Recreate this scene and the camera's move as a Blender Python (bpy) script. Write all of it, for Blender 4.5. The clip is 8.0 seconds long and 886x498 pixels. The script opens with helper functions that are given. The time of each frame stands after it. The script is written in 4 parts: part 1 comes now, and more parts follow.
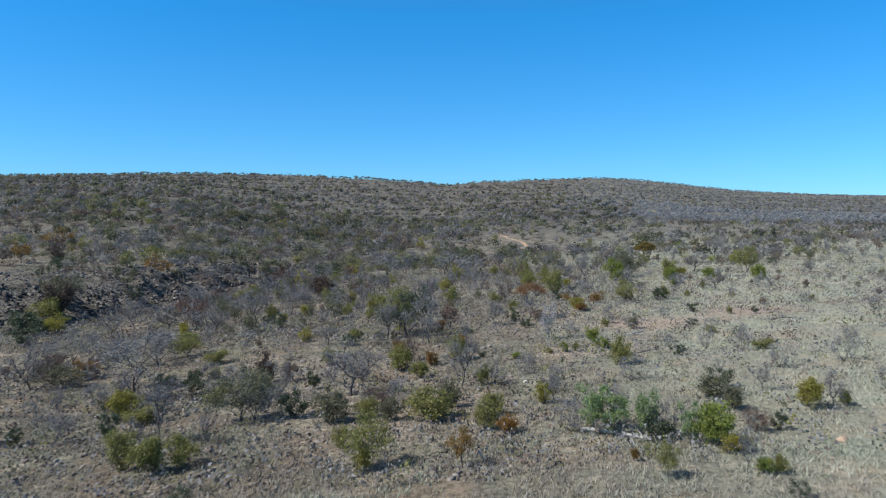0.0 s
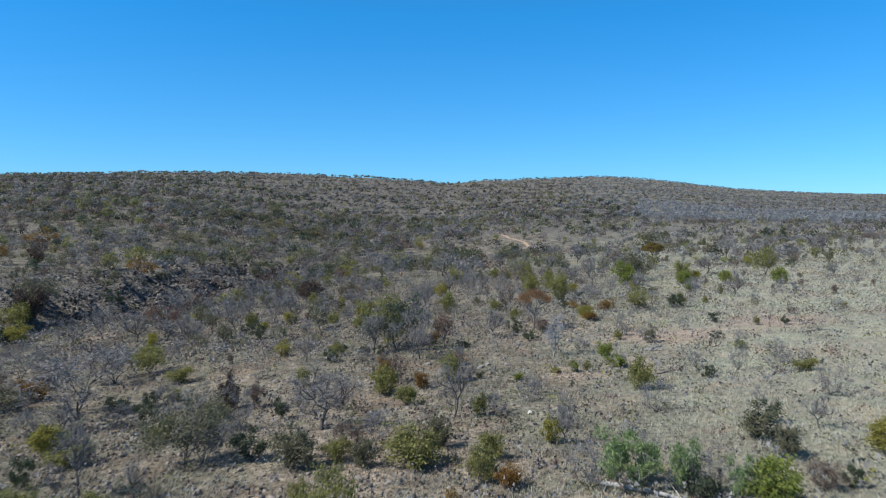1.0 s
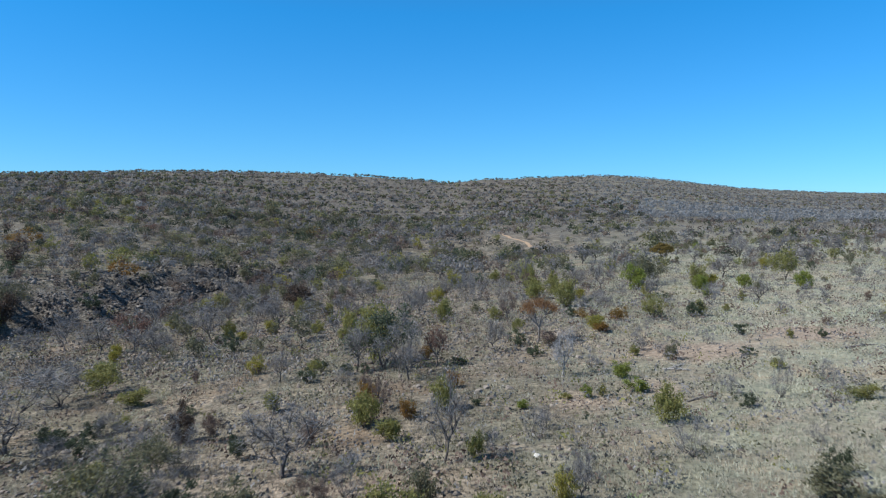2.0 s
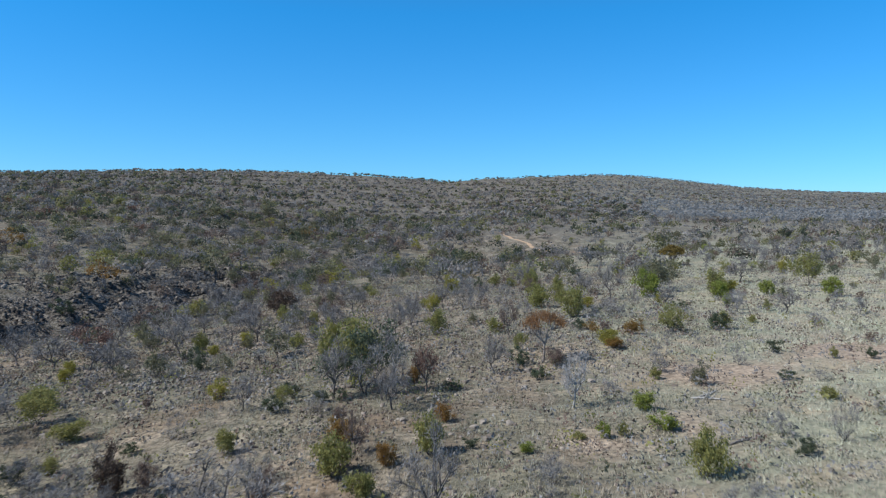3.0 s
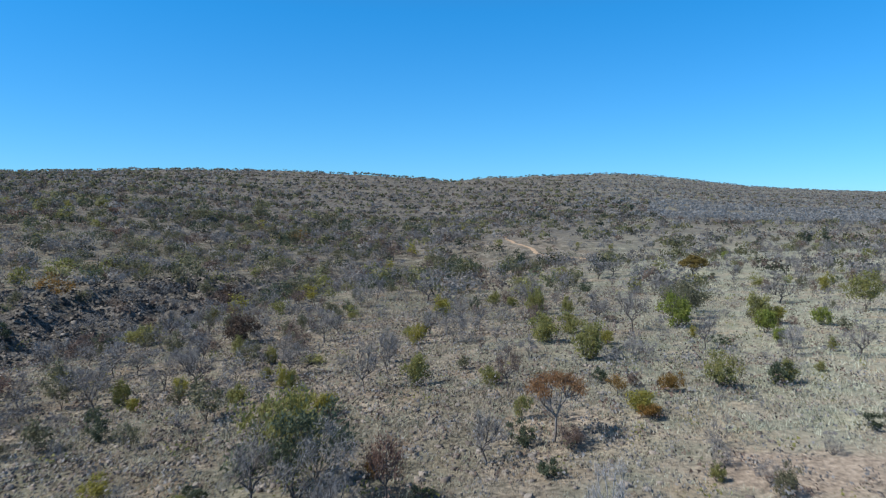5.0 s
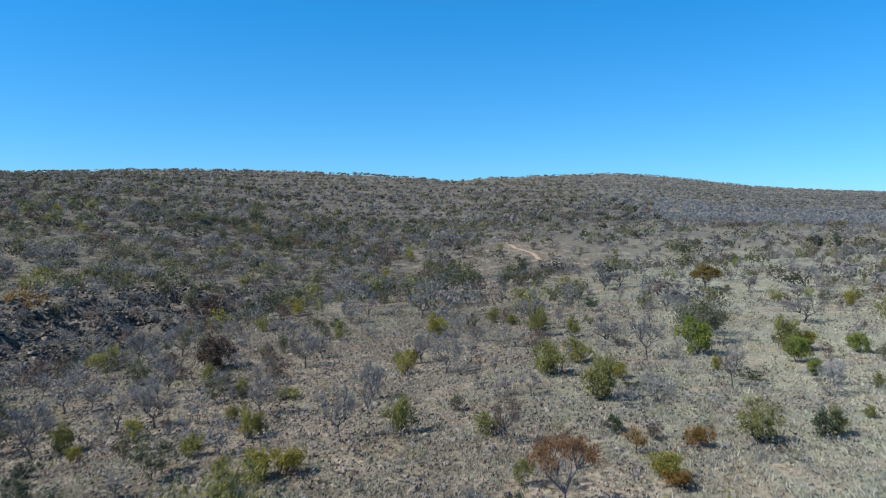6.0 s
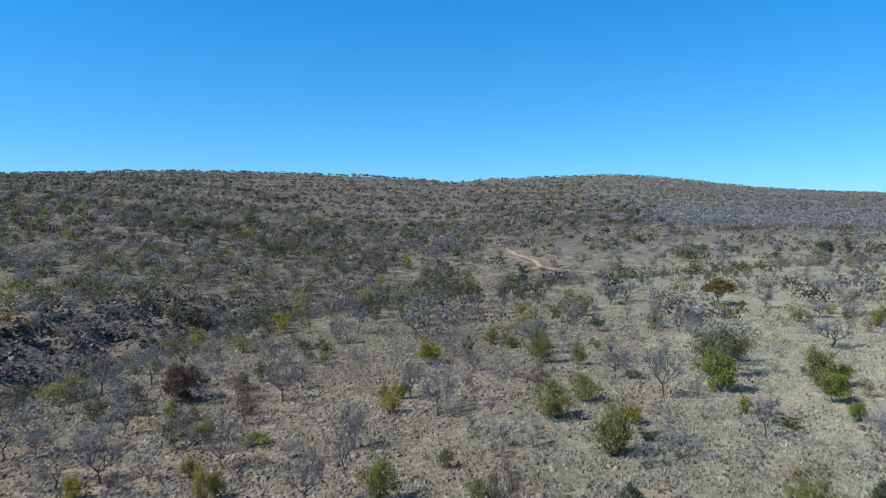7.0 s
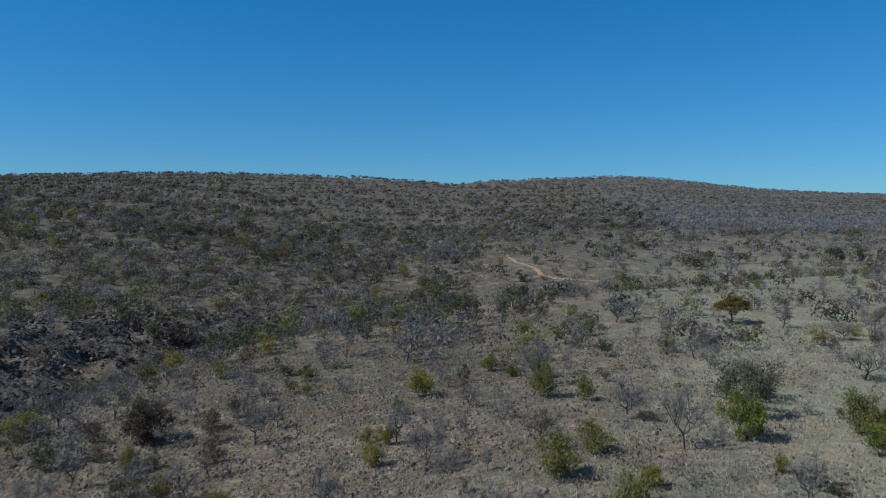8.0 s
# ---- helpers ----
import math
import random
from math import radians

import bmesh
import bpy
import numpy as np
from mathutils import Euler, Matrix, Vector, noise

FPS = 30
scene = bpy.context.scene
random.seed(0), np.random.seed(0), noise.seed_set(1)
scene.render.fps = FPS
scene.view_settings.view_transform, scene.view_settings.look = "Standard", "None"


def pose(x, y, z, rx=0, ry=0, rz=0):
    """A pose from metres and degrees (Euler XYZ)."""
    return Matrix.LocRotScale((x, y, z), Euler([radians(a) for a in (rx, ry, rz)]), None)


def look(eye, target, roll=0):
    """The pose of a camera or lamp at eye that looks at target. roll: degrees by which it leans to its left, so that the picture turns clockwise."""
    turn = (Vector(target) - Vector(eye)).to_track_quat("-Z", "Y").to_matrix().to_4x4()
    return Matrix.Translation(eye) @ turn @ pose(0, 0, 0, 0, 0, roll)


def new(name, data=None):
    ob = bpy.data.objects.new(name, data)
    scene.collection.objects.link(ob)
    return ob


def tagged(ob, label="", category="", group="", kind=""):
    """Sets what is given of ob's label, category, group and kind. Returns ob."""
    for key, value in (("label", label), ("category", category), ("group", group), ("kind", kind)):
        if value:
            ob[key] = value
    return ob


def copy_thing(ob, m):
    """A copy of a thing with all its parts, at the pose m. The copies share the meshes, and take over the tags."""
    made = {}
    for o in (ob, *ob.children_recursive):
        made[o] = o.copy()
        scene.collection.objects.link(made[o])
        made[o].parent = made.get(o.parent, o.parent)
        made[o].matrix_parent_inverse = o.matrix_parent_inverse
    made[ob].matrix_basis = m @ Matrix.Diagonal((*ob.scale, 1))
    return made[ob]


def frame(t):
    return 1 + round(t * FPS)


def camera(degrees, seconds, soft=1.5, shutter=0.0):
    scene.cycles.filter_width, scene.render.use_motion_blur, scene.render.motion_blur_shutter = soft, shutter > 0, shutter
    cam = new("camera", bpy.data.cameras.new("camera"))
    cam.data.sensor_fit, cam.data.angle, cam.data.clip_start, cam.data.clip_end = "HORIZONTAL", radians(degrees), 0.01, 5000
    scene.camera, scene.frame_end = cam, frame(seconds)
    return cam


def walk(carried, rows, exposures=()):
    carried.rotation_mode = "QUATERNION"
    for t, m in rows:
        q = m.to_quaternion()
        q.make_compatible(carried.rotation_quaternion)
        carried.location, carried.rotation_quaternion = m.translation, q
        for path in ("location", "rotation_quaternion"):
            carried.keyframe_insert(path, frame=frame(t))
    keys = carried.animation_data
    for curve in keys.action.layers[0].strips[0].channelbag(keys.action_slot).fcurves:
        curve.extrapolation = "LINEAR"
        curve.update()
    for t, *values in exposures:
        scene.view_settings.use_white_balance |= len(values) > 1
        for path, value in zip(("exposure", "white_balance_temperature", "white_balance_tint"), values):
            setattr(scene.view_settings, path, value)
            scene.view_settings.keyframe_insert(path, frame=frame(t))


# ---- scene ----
EXPO, SUN_STRENGTH, SKY_STRENGTH = 0.0, 4.9, 0.116
HORIZON_TONE, SKY_TONE, ZENITH_TONE = (0.42, 0.87, 1.26), (0.17, 1.04, 1.55), (0.92, 0.79, 0.66)
cam = camera(61.3, 8.0, soft=1.12, shutter=0.5)
ROWS = [
    # seconds, x, y, z, yaw, pitch, roll
    (0.0, 0.58, 0.42, 11.41, 0.336, -2.243, 0.155),
    (0.5, 0.91, 4.72, 11.48, 0.377, -2.282, 0.145),
    (1.0, 1.31, 9.30, 11.53, 0.434, -2.324, 0.135),
    (1.5, 1.63, 13.59, 11.57, 0.484, -2.361, 0.135),
    (3.0, 2.65, 26.85, 11.76, 0.614, -2.420, 0.155),
    (3.5, 3.04, 31.15, 12.04, 0.682, -2.470, 0.155),
    (4.0, 3.45, 35.60, 12.43, 0.743, -2.505, 0.150),
    (4.5, 3.85, 39.81, 12.86, 0.790, -2.525, 0.150),
    (6.0, 5.08, 52.70, 14.94, 0.970, -2.575, 0.085),
    (6.5, 5.45, 56.80, 15.74, 1.000, -2.579, 0.075),
    (7.0, 5.82, 61.00, 16.63, 1.027, -2.565, 0.070),
    (7.5, 6.14, 64.96, 17.54, 1.053, -2.545, 0.085),
    (8.0, 6.50, 69.05, 18.53, 1.080, -2.533, 0.090),
]


def eye_pose(x, y, z, yaw, pitch, roll):
    way = Euler((radians(90 + pitch), 0, radians(yaw))).to_matrix() @ Vector((0, 0, -100))
    return look((x, y, z), Vector((x, y, z)) + way, roll)


# the exposure drops over the last third of a second
walk(cam, [(t, eye_pose(*row)) for t, *row in ROWS], exposures=[(0.0, EXPO), (7.65, EXPO), (8.0, EXPO - 0.76)])

# ---- daylight ----
SUN_ELEVATION, SUN_AZIMUTH = 46.0, 197.0  # azimuth: degrees anticlockwise from +x of the side that the sun stands on
world = bpy.data.worlds.new("sky")
scene.world = world
world.use_nodes = True
wt = world.node_tree
for n in list(wt.nodes):
    wt.nodes.remove(n)
sky = wt.nodes.new("ShaderNodeTexSky")
sky.sky_type, sky.sun_disc = "NISHITA", False
sky.sun_elevation = radians(SUN_ELEVATION)
sky.sun_rotation = radians(90 - SUN_AZIMUTH)
sky.altitude, sky.air_density, sky.dust_density, sky.ozone_density = 1400, 1.0, 0.1, 3.0
tone = wt.nodes.new("ShaderNodeMix")
tone.data_type, tone.blend_type = "RGBA", "MULTIPLY"
tone.inputs[0].default_value = 1.0
# the air is clear and high: the sky deepens quickly above the hills
geo = wt.nodes.new("ShaderNodeTexCoord")
split = wt.nodes.new("ShaderNodeSeparateXYZ")
deep = wt.nodes.new("ShaderNodeValToRGB")
deep.color_ramp.elements.new(0.5)
for stop, (at, hue) in zip(deep.color_ramp.elements, ((0.03, HORIZON_TONE), (0.26, SKY_TONE), (0.85, ZENITH_TONE))):
    stop.position, stop.color = at, (*hue, 1)
wt.links.new(geo.outputs["Generated"], split.inputs[0])
wt.links.new(split.outputs["Z"], deep.inputs["Fac"])
wt.links.new(deep.outputs["Color"], tone.inputs[7])
bgd = wt.nodes.new("ShaderNodeBackground")
bgd.inputs["Strength"].default_value = SKY_STRENGTH
wout = wt.nodes.new("ShaderNodeOutputWorld")
wt.links.new(sky.outputs[0], tone.inputs[6])
wt.links.new(tone.outputs[2], bgd.inputs["Color"])
wt.links.new(bgd.outputs[0], wout.inputs["Surface"])
sun_lamp = bpy.data.lights.new("sun", "SUN")
sun_lamp.energy, sun_lamp.angle, sun_lamp.color = SUN_STRENGTH, radians(0.5), (1.0, 0.98, 0.93)
sun = new("sun", sun_lamp)
_a, _e = radians(SUN_AZIMUTH), radians(SUN_ELEVATION)
sun.matrix_world = look((math.cos(_a) * math.cos(_e) * 300, math.sin(_a) * math.cos(_e) * 300, math.sin(_e) * 300), (0, 0, 0))


# ---- materials ----
def node_material(name, rough=0.85):
    mat = bpy.data.materials.new(name)
    mat.use_nodes = True
    nt = mat.node_tree
    bsdf = nt.nodes["Principled BSDF"]
    bsdf.inputs["Roughness"].default_value = rough
    bsdf.inputs["Specular IOR Level"].default_value = 0.25
    return mat, nt, bsdf


def noise_node(nt, scale, detail=4.0, coord=None, rough=0.6):
    n = nt.nodes.new("ShaderNodeTexNoise")
    n.inputs["Scale"].default_value, n.inputs["Detail"].default_value, n.inputs["Roughness"].default_value = scale, detail, rough
    if coord is not None:
        nt.links.new(coord, n.inputs["Vector"])
    return n.outputs["Fac"]


def ramp_node(nt, fac, stops):
    r = nt.nodes.new("ShaderNodeValToRGB")
    e = r.color_ramp.elements
    while len(e) < len(stops):
        e.new(0.5)
    for el, (p, c) in zip(e, stops):
        el.position = p
        el.color = (*c, 1) if len(c) == 3 else (c[0], c[0], c[0], 1)
    nt.links.new(fac, r.inputs["Fac"])
    return r.outputs["Color"]


def mix_node(nt, fac, a, b, blend="MIX"):
    m = nt.nodes.new("ShaderNodeMix")
    m.data_type, m.blend_type = "RGBA", blend
    for socket, value in (("Factor", fac), (6, a), (7, b)):
        target = m.inputs[0] if socket == "Factor" else m.inputs[socket]
        if isinstance(value, (int, float)):
            target.default_value = value
        elif isinstance(value, tuple):
            target.default_value = (*value, 1)
        else:
            nt.links.new(value, target)
    return m.outputs[2]


def plant_material(name, dark, light, tint, rough=0.8, see_through=0.0, by_clump=False):
    """Leaves or twigs: each leaf lies between dark and light, and each plant leans towards tint by chance."""
    mat, nt, bsdf = node_material(name, rough)
    geo = nt.nodes.new("ShaderNodeNewGeometry")
    info = nt.nodes.new("ShaderNodeObjectInfo")
    fac = geo.outputs["Random Per Island"]
    if by_clump:
        tone = nt.nodes.new("ShaderNodeAttribute")
        tone.attribute_name = "tone"
        blend = nt.nodes.new("ShaderNodeMix")
        blend.inputs[0].default_value = 0.94
        nt.links.new(fac, blend.inputs[2])
        nt.links.new(tone.outputs["Fac"], blend.inputs[3])
        fac = blend.outputs[0]
    leaf = mix_node(nt, fac, dark, light)
    amount = nt.nodes.new("ShaderNodeMath")
    amount.operation = "MULTIPLY"
    amount.inputs[1].default_value = 0.65
    nt.links.new(info.outputs["Random"], amount.inputs[0])
    col = mix_node(nt, amount.outputs[0], leaf, tint)
    nt.links.new(col, bsdf.inputs["Base Color"])
    if see_through:
        thin = nt.nodes.new("ShaderNodeBsdfTranslucent")
        nt.links.new(col, thin.inputs["Color"])
        both = nt.nodes.new("ShaderNodeMixShader")
        both.inputs[0].default_value = see_through
        nt.links.new(bsdf.outputs[0], both.inputs[1])
        nt.links.new(thin.outputs[0], both.inputs[2])
        nt.links.new(both.outputs[0], nt.nodes["Material Output"].inputs["Surface"])
    return mat


def bark_material(name, a, b):
    mat, nt, bsdf = node_material(name, 0.9)
    tc = nt.nodes.new("ShaderNodeTexCoord")
    f = noise_node(nt, 9.0, 4.0, tc.outputs["Object"])
    nt.links.new(ramp_node(nt, f, [(0.3, a), (0.7, b)]), bsdf.inputs["Base Color"])
    return mat


def ground_material():
    mat, nt, bsdf = node_material("dry_veld", 0.95)
    geo = nt.nodes.new("ShaderNodeNewGeometry")
    pos = geo.outputs["Position"]
    wide = noise_node(nt, 0.035, 4.0, pos)
    mid = noise_node(nt, 0.35, 6.0, pos, 0.65)
    fine = noise_node(nt, 2.6, 6.0, pos, 0.75)
    litter = ramp_node(nt, mid, [(0.28, (0.113, 0.097, 0.075)), (0.42, (0.19, 0.164, 0.127)), (0.52, (0.16, 0.148, 0.113)), (0.72, (0.305, 0.28, 0.218))])
    open_grass = ramp_node(nt, mid, [(0.28, (0.20, 0.198, 0.152)), (0.42, (0.355, 0.348, 0.27)), (0.52, (0.31, 0.31, 0.242)), (0.74, (0.475, 0.47, 0.366))])
    pale = nt.nodes.new("ShaderNodeAttribute")
    pale.attribute_name = "pale"
    grass = mix_node(nt, pale.outputs["Fac"], litter, open_grass)
    # metre-wide patches lean towards reddish earth or towards grey-green growth
    patch = noise_node(nt, 0.16, 5.0, pos, 0.62)
    grass = mix_node(nt, 0.75, grass, ramp_node(nt, patch, [(0.34, (1.25, 1.02, 0.86)), (0.45, (0.92, 0.86, 0.82)), (0.53, (0.80, 0.84, 0.79)), (0.64, (1.22, 1.20, 1.08))]), "MULTIPLY")
    earth = ramp_node(nt, fine, [(0.3, (0.22, 0.172, 0.13)), (0.7, (0.46, 0.37, 0.285))])
    soil = nt.nodes.new("ShaderNodeAttribute")
    soil.attribute_name = "soil"
    patchy = nt.nodes.new("ShaderNodeMath")
    patchy.operation = "MULTIPLY_ADD"
    nt.links.new(wide, patchy.inputs[0])
    patchy.inputs[1].default_value = 0.55
    nt.links.new(soil.outputs["Fac"], patchy.inputs[2])
    wear = nt.nodes.new("ShaderNodeMath")
    wear.operation = "MULTIPLY_ADD"
    nt.links.new(mid, wear.inputs[0])
    wear.inputs[1].default_value = 0.7
    nt.links.new(patchy.outputs[0], wear.inputs[2])
    bare = ramp_node(nt, wear.outputs[0], [(0.62, (0.0,)), (0.92, (1.0,))])
    col = mix_node(nt, bare, grass, earth)
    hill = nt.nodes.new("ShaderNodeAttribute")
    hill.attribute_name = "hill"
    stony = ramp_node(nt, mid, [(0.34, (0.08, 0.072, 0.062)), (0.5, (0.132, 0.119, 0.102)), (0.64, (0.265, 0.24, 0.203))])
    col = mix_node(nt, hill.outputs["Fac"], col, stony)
    # dark flecks paint the fine shade between tufts and stones into the colour
    speck_shade = ramp_node(nt, fine, [(0.38, (0.25,)), (0.50, (1.04,)), (0.62, (1.55,))])
    # the open pale grass is smoother than the littered ground
    rough_part = nt.nodes.new("ShaderNodeMath")
    rough_part.operation = "MULTIPLY_ADD"
    nt.links.new(pale.outputs["Fac"], rough_part.inputs[0])
    rough_part.inputs[1].default_value, rough_part.inputs[2].default_value = -0.42, 0.72
    col = mix_node(nt, rough_part.outputs[0], col, speck_shade, "MULTIPLY")
    rocky = nt.nodes.new("ShaderNodeAttribute")
    rocky.attribute_name = "rocky"
    # dark stone, darkened further to paint the deep shade of the gully
    stone = ramp_node(nt, fine, [(0.40, (0.035, 0.031, 0.028)), (0.5, (0.13, 0.118, 0.105)), (0.60, (0.27, 0.245, 0.215))])
    stone = mix_node(nt, 0.8, stone, ramp_node(nt, mid, [(0.38, (0.35,)), (0.5, (1.0,)), (0.6, (1.25,))]), "MULTIPLY")
    col = mix_node(nt, rocky.outputs["Fac"], col, stone)
    nt.links.new(col, bsdf.inputs["Base Color"])
    bump = nt.nodes.new("ShaderNodeBump")
    bump.inputs["Strength"].default_value, bump.inputs["Distance"].default_value = 0.6, 0.25
    nt.links.new(fine, bump.inputs["Height"])
    nt.links.new(bump.outputs[0], bsdf.inputs["Normal"])
    return mat


def stone_material(name, a, b, c):
    mat, nt, bsdf = node_material(name, 0.9)
    geo = nt.nodes.new("ShaderNodeNewGeometry")
    tone = ramp_node(nt, geo.outputs["Random Per Island"], [(0.0, a), (0.55, b), (1.0, c)])
    f = noise_node(nt, 6.0, 5.0, geo.outputs["Position"])
    nt.links.new(mix_node(nt, 0.6, tone, ramp_node(nt, f, [(0.3, (0.55,)), (0.7, (1.25,))]), "MULTIPLY"), bsdf.inputs["Base Color"])
    return mat


GROUND = ground_material()
STONE = stone_material("weathered_stone", (0.12, 0.10, 0.088), (0.23, 0.195, 0.168), (0.35, 0.305, 0.262))
ROCK = stone_material("brown_rock", (0.13, 0.11, 0.095), (0.21, 0.18, 0.155), (0.29, 0.255, 0.22))
PALE_STONE = stone_material("pale_stone", (0.5, 0.47, 0.42), (0.55, 0.52, 0.47), (0.62, 0.6, 0.55))
# dark rock, with some of the gully's shade put into its colour
SCREE = stone_material("dark_scree", (0.04, 0.036, 0.034), (0.105, 0.096, 0.088), (0.26, 0.235, 0.21))
TRACK = stone_material("sandy_earth", (0.395, 0.278, 0.187), (0.45, 0.32, 0.215), (0.51, 0.364, 0.25))
GRASS = plant_material("dry_grass", (0.15, 0.142, 0.111), (0.62, 0.62, 0.49), (0.42, 0.417, 0.328), by_clump=True)
BROWN_GRASS = plant_material("brown_grass", (0.145, 0.125, 0.10), (0.57, 0.52, 0.42), (0.375, 0.33, 0.268), by_clump=True)
GREEN_GRASS = plant_material("grey_green_grass", (0.13, 0.136, 0.10), (0.55, 0.57, 0.445), (0.36, 0.372, 0.286), by_clump=True)
BARK = bark_material("grey_bark", (0.06, 0.053, 0.05), (0.19, 0.17, 0.16))
GREY_WOOD = bark_material("grey_wood", (0.14, 0.125, 0.115), (0.34, 0.31, 0.29))
PALE_BARK = bark_material("bleached_wood", (0.26, 0.245, 0.23), (0.50, 0.48, 0.455))
TWIG = plant_material("grey_twigs", (0.11, 0.107, 0.106), (0.305, 0.297, 0.295), (0.205, 0.196, 0.193))
BROWN_TWIG = plant_material("brown_twigs", (0.085, 0.06, 0.048), (0.24, 0.172, 0.142), (0.155, 0.11, 0.09))
PALE_TWIG = plant_material("bleached_twigs", (0.25, 0.24, 0.24), (0.50, 0.48, 0.47), (0.35, 0.33, 0.33))
OLIVE = plant_material("olive_leaves", (0.165, 0.163, 0.054), (0.335, 0.327, 0.11), (0.285, 0.268, 0.1), 0.65, 0.42)
YELLOW = plant_material("yellowing_leaves", (0.22, 0.195, 0.04), (0.39, 0.345, 0.078), (0.3, 0.28, 0.07), 0.65, 0.42)
GREEN = plant_material("green_leaves", (0.145, 0.18, 0.042), (0.315, 0.355, 0.08), (0.26, 0.285, 0.065), 0.6, 0.42)
DARK = plant_material("dark_leaves", (0.052, 0.07, 0.042), (0.12, 0.148, 0.088), (0.095, 0.112, 0.07), 0.6, 0.35)
DEEP = plant_material("deep_green_leaves", (0.028, 0.038, 0.026), (0.07, 0.088, 0.056), (0.05, 0.064, 0.042), 0.6, 0.15)
WAND = plant_material("grey_green_leaves", (0.15, 0.21, 0.08), (0.33, 0.43, 0.175), (0.25, 0.3, 0.15), 0.6, 0.42)
RUST = plant_material("rusty_leaves", (0.19, 0.1, 0.032), (0.35, 0.2, 0.06), (0.27, 0.175, 0.055), 0.7, 0.42)
RED = plant_material("red_brown_leaves", (0.21, 0.115, 0.058), (0.37, 0.215, 0.11), (0.28, 0.17, 0.09), 0.7, 0.42)
# truly grey-olive near by; on the far slopes its dullness paints distance haze
SAGE = plant_material("grey_olive_leaves", (0.105, 0.106, 0.064), (0.22, 0.215, 0.13), (0.175, 0.164, 0.103), 0.7, 0.35)
UMBER = plant_material("umber_leaves", (0.05, 0.036, 0.028), (0.16, 0.112, 0.085), (0.11, 0.08, 0.062), 0.8, 0.15)
ACACIA = plant_material("brown_acacia_leaves", (0.11, 0.075, 0.022), (0.27, 0.185, 0.055), (0.18, 0.14, 0.045), 0.7, 0.2)
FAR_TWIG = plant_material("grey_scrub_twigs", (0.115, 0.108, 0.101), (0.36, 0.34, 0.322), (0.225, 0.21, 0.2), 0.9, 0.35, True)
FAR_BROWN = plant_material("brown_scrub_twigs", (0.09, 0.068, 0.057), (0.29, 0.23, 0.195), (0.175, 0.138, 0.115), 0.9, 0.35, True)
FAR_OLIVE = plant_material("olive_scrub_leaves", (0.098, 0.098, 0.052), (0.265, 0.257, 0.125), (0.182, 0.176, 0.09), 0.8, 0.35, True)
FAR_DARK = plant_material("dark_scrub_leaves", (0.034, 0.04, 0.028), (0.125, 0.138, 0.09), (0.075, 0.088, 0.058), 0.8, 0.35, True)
# bare wood, paler than the other scrub: distance haze is in its colour
FAR_WOOD = plant_material("hazed_woodland_twigs", (0.235, 0.238, 0.238), (0.33, 0.333, 0.333), (0.28, 0.283, 0.283), 0.9, 0.4, True)
FADED = plant_material("faded_leaves", (0.12, 0.07, 0.055), (0.25, 0.15, 0.12), (0.18, 0.115, 0.09), 0.8, 0.2)


# ---- the land ----
STREAM = [(-200, 20), (-100, 100), (-53, 150), (-50, 172), (-45, 190), (-36, 208), (-18, 226), (20, 245), (58, 256), (120, 272), (220, 285)]


def ease(u):
    u = np.clip(u, 0, 1)
    return u * u * (3 - 2 * u)


def stream_side(x, y):
    """Distance from the dry stream bed, the side (+1: beyond it) and the nearest point's x."""
    r = np.full(x.shape, 1e9)
    s = np.ones(x.shape)
    q = np.zeros(x.shape)
    for (ax, ay), (bx, by) in zip(STREAM, STREAM[1:]):
        dx, dy = bx - ax, by - ay
        u = np.clip(((x - ax) * dx + (y - ay) * dy) / (dx * dx + dy * dy), 0, 1)
        px, py = ax + u * dx, ay + u * dy
        d = np.hypot(x - px, y - py)
        near = d < r
        r, q = np.where(near, d, r), np.where(near, px, q)
        s = np.where(near, np.sign(dx * (y - ay) - dy * (x - ax)), s)
    return r, s, q


def waves(x, y, size, seed, octaves=3):
    """Gentle random unevenness, about -1 to 1."""
    r = np.random.RandomState(seed)
    total = np.zeros(np.shape(x))
    amp = 1.0
    for _ in range(octaves):
        for _ in range(4):
            a, p = r.uniform(0, 2 * math.pi, 2)
            k = 2 * math.pi / (size * r.uniform(0.7, 1.4))
            total = total + amp * 0.3 * np.sin(k * (x * math.cos(a) + y * math.sin(a)) + p)
        size, amp = size * 0.5, amp * 0.5
    return total


def bump(x, y, cx, cy, radius):
    return np.exp(-((x - cx) ** 2 + (y - cy) ** 2) / radius ** 2)


def gully(x, y):
    r, s, q = stream_side(x, y)
    return np.exp(-(r / np.where(s > 0, 13.0, 14.0)) ** 2), 1 - ease((q + 40) / 90), r, s


def smooth_curve(at, points, soft):
    """A rounded curve through pairs of (place, value)."""
    grid = np.linspace(-0.9, 0.9, 361)
    line = np.interp(grid, [p for p, _ in points], [v for _, v in points])
    k = np.exp(-(np.arange(-30, 31) * 0.005 / soft) ** 2)
    line = np.convolve(np.pad(line, 30, mode="edge"), k / k.sum(), "valid")
    return np.interp(at, grid, line)


# the long ridge that closes the view, by bearing from the open flat: its distance, its height and how hollow its slope is
RIDGE_FAR = [(-0.4, 880), (-0.1, 900), (0.13, 955), (0.27, 1070), (0.45, 1290)]
RIDGE_TOP = [(-0.7, 61.5), (-0.486, 63.5), (-0.364, 65.5), (-0.244, 64.0), (-0.123, 61.0), (-0.062, 58.0), (-0.009, 54.0), (0.036, 57.5), (0.089, 61.0), (0.134, 63.5), (0.195, 68.5), (0.263, 69.0), (0.316, 66.0), (0.376, 61.0), (0.452, 58.0), (0.579, 54.5), (0.8, 50.0)]
